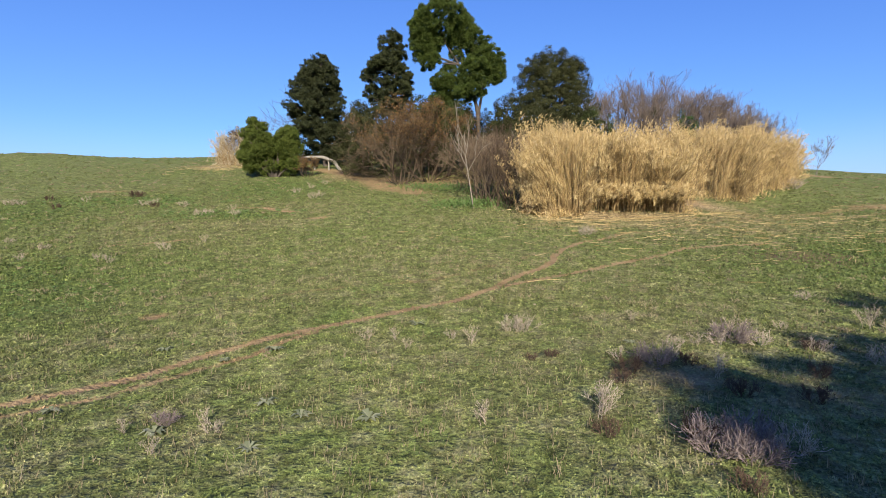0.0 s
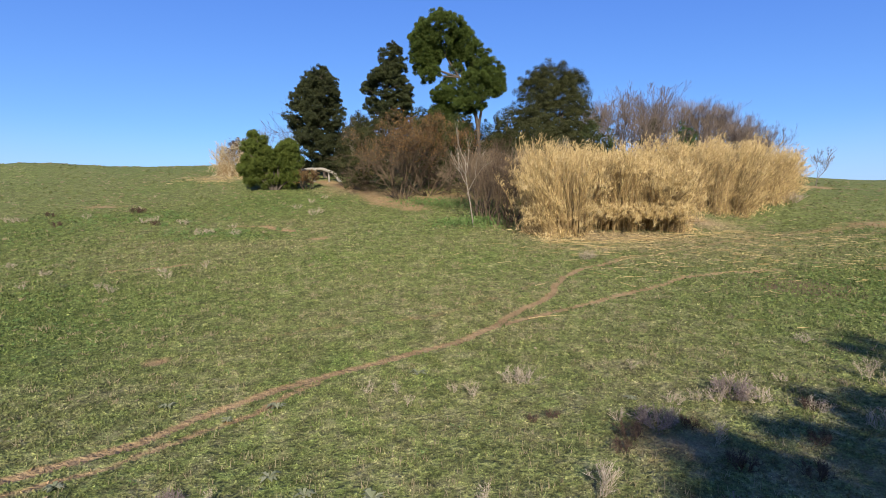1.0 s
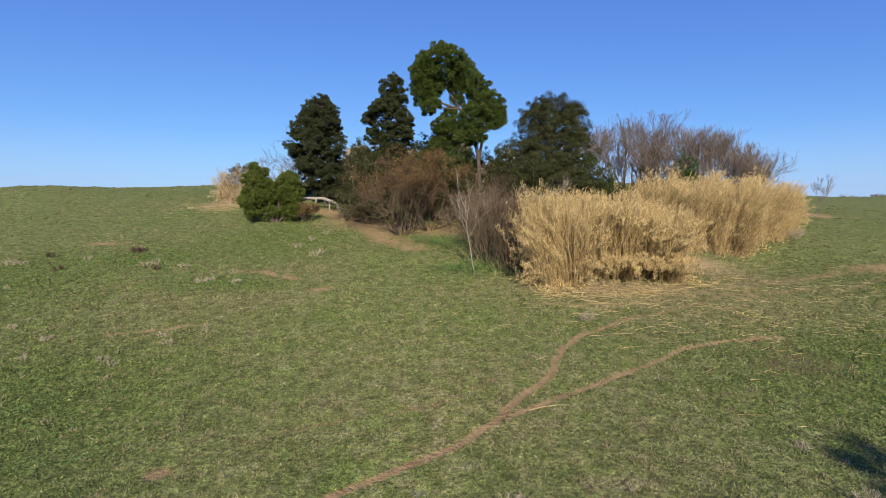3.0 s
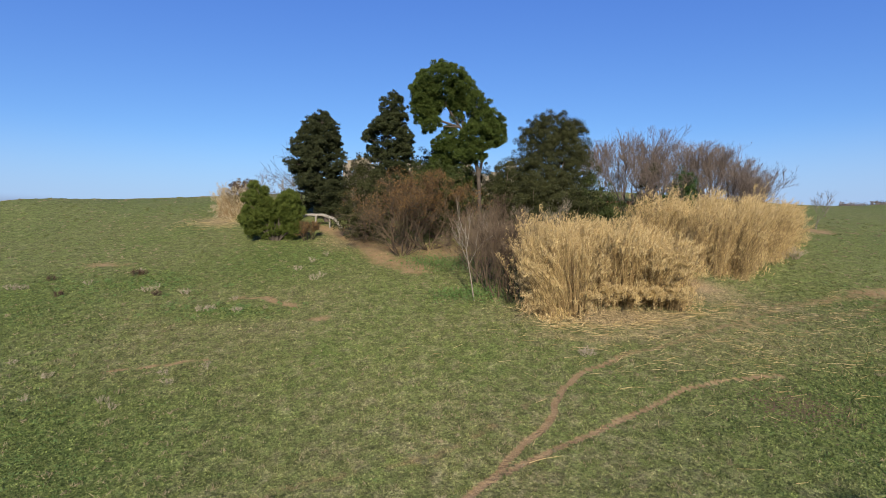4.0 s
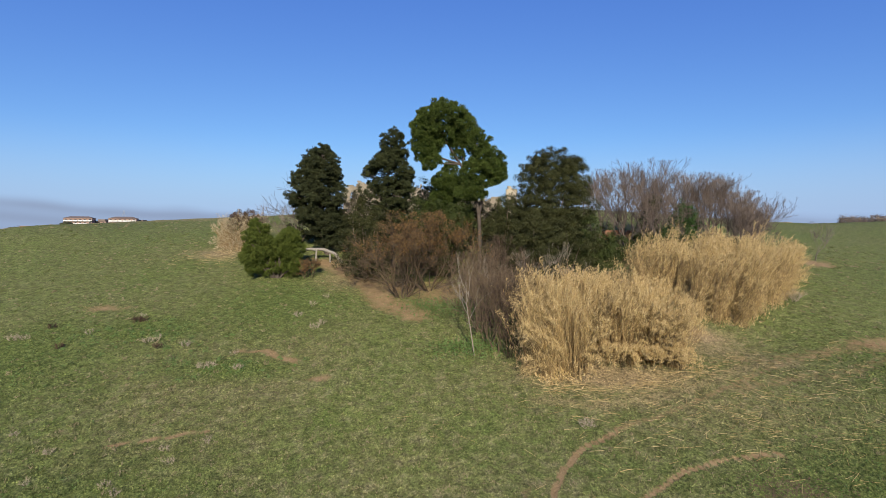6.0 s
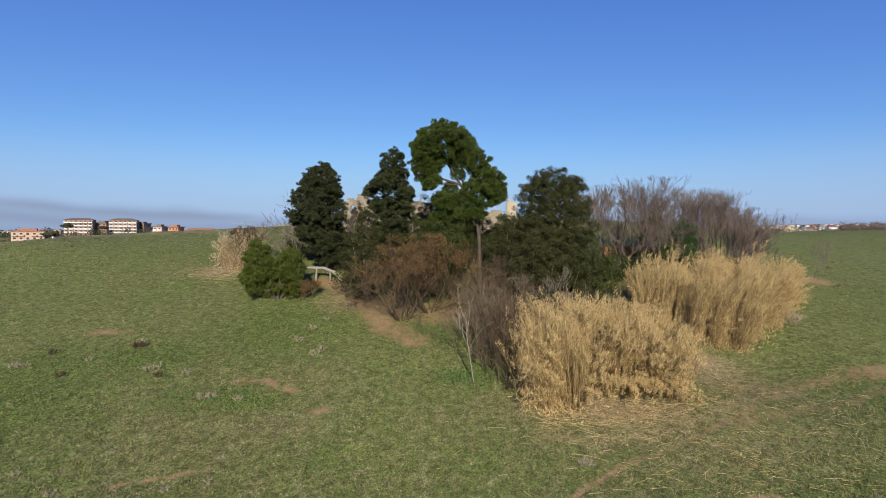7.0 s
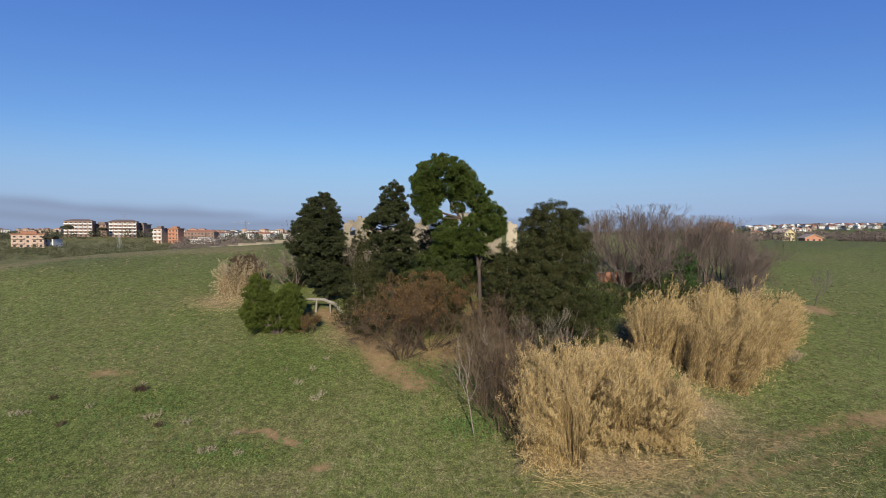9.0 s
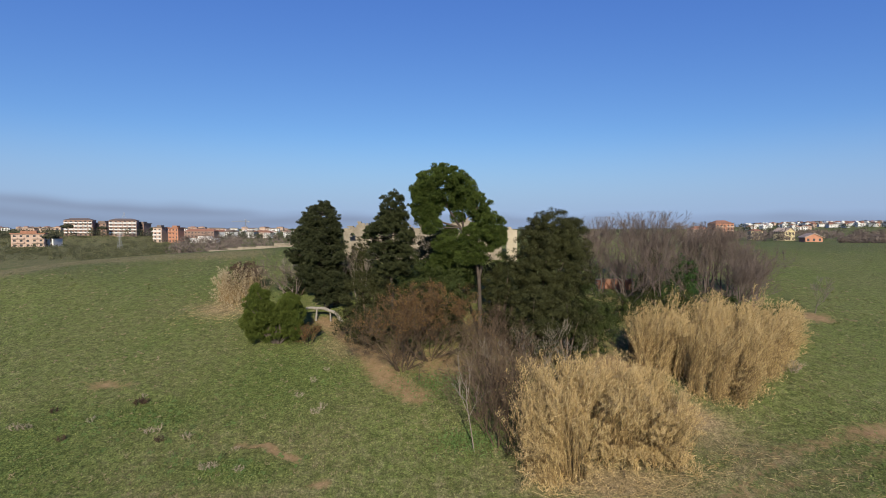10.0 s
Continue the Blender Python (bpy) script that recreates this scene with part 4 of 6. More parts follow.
def reed_bed(label, poly, count, stools, height, seed, lean_x=0.0, edge_lean=1.0, leafy_from=0.25, per=24, half=0.0125, hang_from=lambda x, y: 0 * x, mat=STRAW):
    """Canes growing in stools that lean outwards, with drooping leaves and feathery heads."""
    rng = np.random.default_rng(seed)
    px, py = np.array([p[0] for p in poly]), np.array([p[1] for p in poly])
    sx, sy = np.zeros(0), np.zeros(0)
    while len(sx) < stools:
        a, b = rng.uniform(px.min(), px.max(), stools), rng.uniform(py.min(), py.max(), stools)
        ok = inside(poly, a, b)
        sx, sy = np.r_[sx, a[ok]], np.r_[sy, b[ok]]
    sx, sy = sx[:stools], sy[:stools]
    s_h = rng.normal(1.0, 0.11, stools)
    s_lean = rng.normal(0, 0.55, (stools, 2))
    own = rng.integers(0, stools, count)
    x, y = sx[own] + rng.normal(0, 0.27, count), sy[own] + rng.normal(0, 0.27, count)
    mx, my = px.mean(), py.mean()
    out = np.stack([(x - mx) / np.ptp(px) * 2, (y - my) / np.ptp(py) * 2], -1)
    far = np.clip(np.hypot(out[:, 0], out[:, 1]), 0, 1.2)
    hang = hang_from(x, y)
    short = (rng.random(count) < 0.3) & (hang < 0.3)
    hfun = height(x, y) * s_h[own] * np.where(short, rng.uniform(0.3, 0.7, count), np.clip(rng.normal(1.0, 0.1, count), 0.6, 1.2))
    lean = out * (far**2)[:, None] * edge_lean + s_lean[own] + rng.normal(0, 0.25, (count, 2)) + np.stack([np.full(count, lean_x), -1.7 * hang], -1)
    # a low skirt of bowed canes where the bed overhangs
    skirt = (hang > 0.45) & (rng.random(count) < 0.38)
    hfun = np.where(skirt, rng.uniform(1.3, 2.1, count), hfun)
    lean[:, 1] = np.where(skirt, -rng.uniform(1.7, 2.6, count), lean[:, 1])
    base = np.stack([x, y, ground_z(x, y) - 0.05], -1)

    def along(k, i):
        k = np.asarray(k)
        drop = 0.13 * (lean[i] ** 2).sum(-1) * k**2.5
        return base[i] + np.concatenate([lean[i] * (k**1.8)[:, None], (hfun[i] * k - drop)[:, None]], -1)

    everyone = np.arange(count)
    cuts = [0, 0.35, 0.7, 1.0]
    segs_v, segs_f, n0 = [], [], 0
    for a, b, ra, rb in zip(cuts, cuts[1:], (0.018, 0.015, 0.011), (0.015, 0.011, 0.006)):
        p, q = along(np.full(count, a), everyone), along(np.full(count, b), everyone)
        d = unit(q - p)
        u = unit(np.cross(d, np.array([[1.0, 0.2, 0]])))
        w = np.cross(d, u)
        ang = np.array([0, 2.094, 4.189])
        ring = u[:, None] * np.cos(ang)[None, :, None] + w[:, None] * np.sin(ang)[None, :, None]
        v = np.concatenate([p[:, None] + ring * ra, q[:, None] + ring * rb], 1)
        i = np.arange(3)
        f = np.stack([i, (i + 1) % 3, (i + 1) % 3 + 3, i + 3], -1)
        segs_f.append((f[None] + (everyone * 6)[:, None, None]).reshape(-1, 4) + n0)
        segs_v.append(v.reshape(-1, 3))
        n0 += count * 6
    cane_faces = sum(len(f) for f in segs_f)
    idx = np.repeat(everyone, per)
    lo = leafy_from(x, y)[idx] if callable(leafy_from) else leafy_from
    kk = lo + (1 - lo) * rng.uniform(0, 1.0, len(idx)) ** 0.95
    p = along(kk, idx)
    a = rng.uniform(0, 2 * math.pi, len(idx))
    ln = rng.uniform(0.25, 0.62, len(idx))
    d = unit(np.stack([0.9 * np.cos(a) + 0.45, 0.9 * np.sin(a) - 0.1, rng.uniform(1.0, 3.8, len(idx))], -1))
    midp = p + d * ln[:, None] * 0.5
    tipp = midp + (d * np.array([0.8, 0.8, 0.2]) + np.array([0.12, 0, -0.22])) * ln[:, None] * 0.6
    side = unit(np.cross(d, rng.normal(size=(len(idx), 3)))) * half
    lv = np.stack([p, midp + side, tipp, midp - side], 1).reshape(-1, 3)
    lf = np.arange(4 * len(idx)).reshape(-1, 4) + n0
    n0 += len(lv)
    # fallen leaves and broken stubs heaped about the foot
    k = count * 3
    near = rng.choice(everyone[hang < 0.4], k)
    fx, fy = x[near] + rng.normal(0, 0.35, k), y[near] + rng.normal(0, 0.35, k) - 0.1
    fc = np.stack([fx, fy, ground_z(fx, fy) + np.abs(rng.normal(0, 0.22, k)) + 0.02], -1)
    fv, ff = leaves(rng, fc, rng.normal(0, 0.6, (k, 3)) + np.array([0, -0.3, 0.6]), 0.34, 0.05)
    lv = np.concatenate([lv, fv])
    lf = np.concatenate([lf, ff + n0])
    n0 += len(fv)
    # feathery heads
    pl = 8
    idx = np.repeat(everyone, pl)
    p = along(rng.uniform(0.93, 1.02, len(idx)), idx) + rng.normal(0, 0.04, (len(idx), 3))
    d = unit(rng.normal(0, 0.5, (len(idx), 3)) + np.array([0.3, 0, 0.7]))
    side = unit(np.cross(d, rng.normal(size=(len(idx), 3)))) * 0.015
    hv = np.stack([p, p + d * 0.11 + side, p + d * 0.26, p + d * 0.11 - side], 1).reshape(-1, 3)
    hf = np.arange(4 * len(idx)).reshape(-1, 4) + n0
    slots = np.r_[np.zeros(cane_faces), np.ones(len(lf) + len(hf))]
    me = mesh_of("reed_bed", np.concatenate(segs_v + [lv, hv]), np.concatenate(segs_f + [lf, hf]), [CANE, mat], slots=slots)
    return thing("reed_bed", label, "reeds", "giant reed beds", "stuff", data=me)


reed_bed("tall dry golden giant reeds, bare-stemmed at the foot", [(4.75, 29.6), (5.2, 28.5), (6.4, 28.0), (7.6, 28.6), (8.8, 29.7), (10.8, 30.1), (12.6, 29.9), (14.2, 29.9), (15.0, 30.8), (15.4, 32.0), (14.8, 33.3), (12.4, 34.2), (9.0, 34.2), (5.4, 32.8)], 3300, 100, lambda x, y: 4.25 - 0.7 * smooth(x, 9.5, 13.5) - 0.9 * smooth(x, 13.8, 16), 91, 0.1, 1.0, lambda x, y: 0.26 + 0.08 * smooth(x, 6.5, 8.5), 27, hang_from=lambda x, y: smooth(x, 7.2, 8.4) * (1 - smooth(x, 13.2, 14.6)) * (1 - smooth(y - np.interp(x, [7.6, 8.8, 10.8, 12.6, 14.2], [28.6, 29.7, 30.1, 29.9, 29.9]), 0.7, 1.6)))
reed_bed("dense stand of dry straw-coloured giant reeds", [(15.6, 41.2), (18.0, 38.6), (20.4, 37.0), (23.0, 37.6), (27.6, 41.4), (32.6, 46.6), (31.8, 48.2), (26.0, 46.6), (17.4, 45.2)], 3700, 150, lambda x, y: 4.15 - 0.55 * smooth(x, 27, 34), 92, 0.85, 0.8, 0.1, 27)
reed_bed("small faded clump of dry reeds in the grass", [(-25.6, 55.4), (-23.9, 53.9), (-21.8, 53.7), (-21.0, 55.4), (-23.2, 57.0)], 380, 26, lambda x, y: 2.9 + 0 * x, 93, -0.25, 0.8, 0.15, 20, mat=FADED)


# ---- ruin behind the trees ----
def box_arrays(x0, x1, y0, y1, z0, z1):
    v = np.array([(x, y, z) for z in (z0, z1) for x, y in ((x0, y0), (x1, y0), (x1, y1), (x0, y1))], float)
    f = np.array([(0, 3, 2, 1), (4, 5, 6, 7), (0, 1, 5, 4), (1, 2, 6, 5), (2, 3, 7, 6), (3, 0, 4, 7)])
    return v, f


def boxes_mesh(name, boxes, mat):
    vs, fs, n = [], [], 0
    for b in boxes:
        v, f = box_arrays(*b)
        vs.append(v)
        fs.append(f + n)
        n += 8
    return mesh_of(name, np.concatenate(vs), np.concatenate(fs), mat)


def ruined_wall(ob, name, x0, x1, y, z0, tops, thick, mat, openings=(), seed=0):
    """A broken wall of stone courses: blocks of uneven depth under a jagged top."""
    rng = np.random.default_rng(seed)
    blocks = []
    z = z0
    row = 0
    while z < max(tops):
        h = rng.uniform(0.14, 0.26)
        x = x0 - (0.25 if row % 2 else 0)
        while x < x1:
            w = rng.uniform(0.22, 0.55)
            cx = min(max(x + w / 2, x0), x1)
            top = np.interp((cx - x0) / (x1 - x0), np.linspace(0, 1, len(tops)), tops)
            hole = any(a < cx < b and c < z + h / 2 < d for a, b, c, d in openings)
            top += rng.normal(0, 0.18)
            if z + h * 0.5 < top and not hole:
                p = rng.uniform(-0.03, 0.02)
                blocks.append((max(x, x0) + 0.004, min(x + w, x1) - 0.004, y + p, y + thick, z + 0.003, z + h - 0.003))
            x += w
        z += h
        row += 1
    blocks = [b for b in blocks if b[1] - b[0] > 0.05]
    add_part(name, boxes_mesh(name, blocks, mat), ob)


def ruin():
    x0, y0 = -3.0, 70.0
    z0 = gz(x0, y0)
    ob = thing("ruined_farmhouse", "roofless pale stone ruin with jagged wall tops", "ruin", at=(0, 0, 0))
    ruined_wall(ob, "wall", -14.6, -10.2, 70.0, z0 - 1.0, [18.2, 18.6, 19.0, 18.9, 18.3], 0.7, STONE, [(-13.6, -12.9, 16.6, 17.6)], 101)
    ruined_wall(ob, "wall", -10.2, -2.0, 70.6, z0 - 1.0, [16.8, 17.3, 17.8, 18.6, 18.5, 17.4], 0.7, STONE, [(-6.2, -5.4, 16.6, 17.6)], 102)
    ruined_wall(ob, "wall", 0.2, 3.6, 71.4, z0 - 1.0, [18.2, 19.4, 19.9, 19.2], 0.8, STONE, [(1.6, 2.2, 17.6, 18.6)], 103)
    ruined_wall(ob, "wall", 3.6, 7.9, 70.8, z0 - 1.0, [17.0, 16.6, 17.0, 17.2], 0.7, STONE, [], 104)
    ruined_wall(ob, "inner_wall", -14.2, 7.5, 73.0, z0 - 1.0, [17.0, 17.3, 16.8, 16.4, 16.6, 16.2], 0.5, STONE, [], 106)
    ruined_wall(ob, "pillar", 8.5, 10.0, 70.0, z0 - 1.0, [18.2, 18.4, 17.8], 0.9, PLASTER, [], 105)


ruin()


def brick_wall():
    at = (20.0, 60.0)
    ob = thing("brick_wall", "low broken wall of old red bricks", "wall", at=(at[0], at[1], gz(*at)))
    add_part("core", boxes_mesh("core", [(-1.8, 2.7, 0.03, 0.37, -0.4, 1.25)], MORTAR), ob)
    brick_me = boxes_mesh("brick", [(-0.23, 0.23, -0.1, 0.1, 0, 0.17)], BRICK)
    rng = np.random.default_rng(7)
    for r in range(8):
        for k in range(9):
            x = -1.55 + 0.49 * k + (0.245 if r % 2 else 0)
            if r == 7 and rng.random() < 0.4:
                continue
            b = add_part("brick", brick_me, ob)
            b.location = (x, 0.08 + rng.uniform(-0.02, 0.02), -0.2 + 0.185 * r)


brick_wall()
ob = thing("gate_pillar", "weathered cream plaster pillar among bare trees", "pillar", at=(29.3, 61.0, gz(29.3, 61)))
add_part("shaft", boxes_mesh("shaft", [(-0.45, 0.45, -0.4, 0.4, -0.3, 4.6)], PLASTER), ob)
add_part("cap", boxes_mesh("cap", [(-0.55, 0.55, -0.5, 0.5, 4.6, 4.85)], STONE), ob)

far_wall = thing("field_wall", "long low tan stone wall beyond the hill", "wall", at=(0, 0, 0))
for k, (xa, xb, h) in enumerate(((-46.6, -43.0, 1.0), (-43.0, -41.0, 1.2), (-41.0, -37.5, 1.15), (-37.5, -34.0, 0.95), (-34.0, -22.0, 0.8))):
    z = gz((xa + xb) / 2, 97)
    add_part("wall_section", boxes_mesh("wall_section", [(xa, xb - 0.05, 96.6 + 0.15 * k, 97.4, z - 1, z + h * 0.8 + 0.2)], STONE), far_wall)



# ---- the city beyond ----
def apartment(name, label, at, w, d, floors, bays, wall, trim, roof, pitched=False, turn=0.0, storey=3.0, balconies=True, gable=False, bands=False):
    """A block with storeys of windows, balcony strips and a roof."""
    x, y = at
    ob = thing(name, label, "building", at=(x, y, gz(x, y) - 0.5), turn=turn)
    h = floors * storey
    add_part("wall", boxes_mesh("wall", [(-w / 2, w / 2, -d / 2, d / 2, 0, h)], wall), ob)
    if gable:
        e, top = 0.6, h + w * 0.24
        v = np.array([(-w / 2 - e, y, h - 0.25) for y in (-d / 2 - e, d / 2 + e)] + [(0, y, top) for y in (-d / 2 - e, d / 2 + e)] + [(w / 2 + e, y, h - 0.25) for y in (-d / 2 - e, d / 2 + e)])
        v = np.concatenate([v, v - np.array([0, 0, 0.3])])
        me = mesh_of("roof", v, np.array([(0, 2, 3, 1), (2, 4, 5, 3), (6, 7, 9, 8), (8, 9, 11, 10), (0, 6, 8, 2), (2, 8, 10, 4), (1, 3, 9, 7), (3, 5, 11, 9), (0, 1, 7, 6), (4, 10, 11, 5)]), roof)
        gv = np.array([(sx * w / 2 * (1 - k), y, h + k * w * 0.21) for y in (-d / 2, d / 2) for sx, k in ((-1, 0), (1, 0), (0, 1))])
        add_part("gable", mesh_of("gable", gv, np.array([(0, 1, 2), (3, 5, 4)]), wall), ob)
    elif pitched:
        v = np.array([(-w / 2 - 0.5, -d / 2 - 0.5, h), (w / 2 + 0.5, -d / 2 - 0.5, h), (w / 2 + 0.5, d / 2 + 0.5, h), (-w / 2 - 0.5, d / 2 + 0.5, h), (-w / 2 + d * 0.3, 0, h + d * (0.13 if bands else 0.22)), (w / 2 - d * 0.3, 0, h + d * (0.13 if bands else 0.22))])
        me = mesh_of("roof", v, [np.array([(0, 1, 5, 4), (2, 3, 4, 5), (0, 3, 2, 1)]), np.array([(1, 2, 5), (3, 0, 4)])], roof)
    else:
        me = boxes_mesh("roof", [(-w / 2 - 0.6, w / 2 + 0.6, -d / 2 - 0.6, d / 2 + 0.6, h, h + 0.7), (-w / 4, w / 4, -d / 4, d / 4, h + 0.7, h + 2.2)], roof)
    add_part("roof", me, ob)
    bw = w / bays
    pane = boxes_mesh("window", [(-bw * 0.2, bw * 0.2, -0.06, 0.1, 0, 1.4)], GLASS)
    rail = boxes_mesh("balcony", [(-bw * 0.44, bw * 0.44, -1.1, 0, -0.15, 0.05), (-bw * 0.44, bw * 0.44, -1.1, -1.0, 0.05, 1.0)], trim)
    for f in range(floors):
        for k in range(bays):
            bx = -w / 2 + bw * (k + 0.5)
            o = add_part("window", pane, ob)
            o.location = (bx, -d / 2, f * storey + 0.9)
            if balconies and (bands or k % 3 != 2) and f > 0:
                o = add_part("balcony", rail, ob)
                o.location = (bx, -d / 2, f * storey + 0.15)
    return ob


# roof tile with the sunlit brightness put into its colour
ROOF_SUNLIT = mottled("sunlit_roof_tile", (0.4, 0.3, 0.23), (0.56, 0.45, 0.36), 0.5)


def px_place(k, dist):
    """A place at that distance ahead, k metres aside for every metre ahead."""
    return (k * dist, dist)


apartment("apartment_block", "five-storey apartment block with white balconies", px_place(-0.745, 460), 22, 14, 5, 6, TERRA, WHITE, DARK_ROOF, True, 24, 3.0, True, False, True)
apartment("apartment_block", "five-storey apartment block with white balconies", px_place(-0.655, 460), 22, 14, 5, 6, TERRA, WHITE, DARK_ROOF, True, 24, 3.0, True, False, True)
mast_block = bpy.data.objects["apartment_block.001"]
mast_top = 5 * 3.0 + 2.0
v, f = tubes([((-1.2, 0, mast_top), (-0.2, 0, mast_top + 5.5), 0.14, 0.1), ((1.2, 0, mast_top), (0.2, 0, mast_top + 5.5), 0.14, 0.1), ((-0.8, 0, mast_top + 2.6), (0.8, 0, mast_top + 2.6), 0.1, 0.1), ((-0.4, 0, mast_top + 5.2), (0.4, 0, mast_top + 5.2), 0.1, 0.1)], 4)
add_part("mast", mesh_of("mast", v, f, STEEL), mast_block, "steel roof mast")
apartment("apartment_block", "brown brick apartment wing with a dark roof", px_place(-0.697, 475), 13, 12, 4, 3, TERRA, TERRA, DARK_ROOF)
apartment("apartment_block", "brown brick apartment wing with a dark roof", px_place(-0.617, 475), 9, 12, 4, 2, TERRA, TERRA, DARK_ROOF)
apartment("apartment_block", "salmon apartment house with stepped balconies", px_place(-0.85, 325), 17, 9, 3, 5, PINK, PINK, TILE, False, 30)
apartment("villa", "small white villa among trees", px_place(-0.805, 335), 9, 8, 2, 3, WHITE, WHITE, TILE, True, 0, 3.0, False)
apartment("apartment_block", "pale striped apartment house", px_place(-0.581, 400), 7, 9, 4, 2, PINK, WHITE, DARK_ROOF)
apartment("apartment_block", "bright orange apartment house", px_place(-0.549, 400), 8, 9, 4, 3, ORANGE, ORANGE, TILE)
apartment("terraced_block", "long low reddish terraced block with dormers", px_place(-0.497, 430), 26, 10, 3, 9, TERRA, TERRA, TILE, True)
apartment("white_store", "low white building with a plain front", px_place(-0.49, 400), 20, 8, 1, 4, WHITE, WHITE, WHITE, False, 0, 3.6, False)
apartment("apartment_block", "orange-red apartment block above the bare trees", px_place(0.555, 420), 15, 13, 4, 5, ORANGE, PINK, TILE, True, 0, 3.2)
apartment("apartment_block", "salmon apartment block above the bare trees", px_place(0.51, 450), 14, 13, 3, 4, PINK, PINK, TILE, True)
apartment("farmhouse", "yellow rendered farmhouse with a tiled roof", px_place(0.683, 290), 8, 7, 2, 3, YELLOW, YELLOW, ROOF_SUNLIT, True, 20, 3.0, False, True)
apartment("farmhouse", "small orange gabled outbuilding", px_place(0.737, 262), 8, 7, 1, 3, ORANGE, ORANGE, ROOF_SUNLIT, True, -12, 3.2, False, True)
apartment("farmhouse", "yellow rendered farmhouse with a tiled roof", px_place(0.625, 330), 7, 7, 2, 3, YELLOW, YELLOW, TILE, True, -15, 3.0, False)

r3 = np.random.default_rng(303)
kinds = [apartment("town_house", "distant pale town house with a flat roof", px_place(0.70 + 0.01 * i, 720 + 15 * i), w, 10, fl, 3, m, m, rf, p, 0, 3.0, False) for i, (w, fl, m, rf, p) in enumerate(((8, 2, WHITE, WHITE, False), (7, 2, WHITE, TILE, True), (9, 2, WHITE, DARK_ROOF, False), (7, 2, PINK, TILE, True)))]
for o in kinds:
    tagged(o, group="town beyond the hill")
for i in range(250):
    k, dist = 0.6 + 0.38 * r3.random() ** 0.8, r3.uniform(820, 1350)
    x, y = px_place(k, dist)
    copy_thing(kinds[int(r3.choice([0, 0, 0, 1, 1, 2, 3]))], pose(x, y, gz(x, y) - 0.5, 0, 0, r3.uniform(-30, 30)))
# pale walls here stand in for haze over the skyline
far_kinds = [apartment("far_block", "distant pale apartment block on the skyline", px_place(-0.5 - 0.1 * i, 1200 + 20 * i), w, 14, fl, 3, m, m, rf, False, 0, 3.3, False) for i, (w, fl, m, rf) in enumerate(((24, 3, WHITE, DARK_ROOF), (34, 3, PINK, DARK_ROOF), (18, 4, PINK, TILE)))]
for o in far_kinds:
    tagged(o, group="city on the skyline")
for i in range(75):
    k, dist = r3.uniform(-1.0, -0.26), r3.uniform(1100, 1900)
    x, y = px_place(k, dist)
    copy_thing(far_kinds[int(r3.integers(0, 3))], pose(x, y, gz(x, y) - 0.5, 0, 0, r3.uniform(-25, 25)))
for i in range(60):
    k, dist = r3.uniform(-0.6, -0.28), r3.uniform(520, 900)
    x, y = px_place(k, dist)
    copy_thing(kinds[int(r3.choice([0, 1, 2, 2, 3, 3]))], pose(x, y, gz(x, y) + 1.0, 0, 0, r3.uniform(-30, 30)))


def tower_crane():
    at = px_place(-0.407, 900)
    ob = thing("tower_crane", "slender tower crane over distant roofs", "crane", at=(*at, gz(*at)))
    top = 24.0
    for sx, sy in ((-1, -1), (1, -1), (1, 1), (-1, 1)):
        v, f = tubes([((sx * 0.7, sy * 0.7, -0.5), (sx * 0.5, sy * 0.5, top + 3.5), 0.22, 0.2)], 4)
        add_part("mast_leg", mesh_of("mast_leg", v, f, STEEL), ob)
    v, f = tubes([((-26, 0, top), (7, 0, top), 0.3, 0.3), ((0, 0, top + 3.5), (-20, 0, top + 0.3), 0.1, 0.1), ((0, 0, top + 3.5), (6.5, 0, top + 0.3), 0.1, 0.1)], 4)
    add_part("jib", mesh_of("jib", v, f, STEEL), ob)
    add_part("counterweight", boxes_mesh("counterweight", [(5, 7, -0.6, 0.6, top - 1.8, top - 0.2)], STEEL), ob)


tower_crane()


def pylon():
    at = px_place(-0.665, 300)
    z = gz(*at)
    ob = thing("power_pylon", "slim lattice steel power pylon", "pylon", at=(*at, z))
    h = 9.5
    for sx, sy in ((-1, -1), (1, -1), (1, 1), (-1, 1)):
        v, f = tubes([((sx * 1.1, sy * 1.1, -0.3), (sx * 0.2, sy * 0.2, h), 0.06, 0.05)], 4)
        add_part("leg", mesh_of("leg", v, f, STEEL), ob)
    br = []
    for k in range(8):
        a, b = k / 8, (k + 1) / 8
        for s in (-1, 1):
            wa, wb = 1.1 - 0.9 * a, 1.1 - 0.9 * b
            br += [((-wa, s * wa, a * h), (wb, s * wb, b * h), 0.05, 0.05), ((wa, s * wa, a * h), (-wb, s * wb, b * h), 0.05, 0.05)]
    v, f = tubes(br, 3)
    add_part("bracing", mesh_of("bracing", v, f, STEEL), ob)
    for zz in (0.8, 0.93):
        v, f = tubes([((-1.8, 0, h * zz), (1.8, 0, h * zz), 0.08, 0.08)], 4)
        add_part("cross_arm", mesh_of("cross_arm", v, f, STEEL), ob)


pylon()


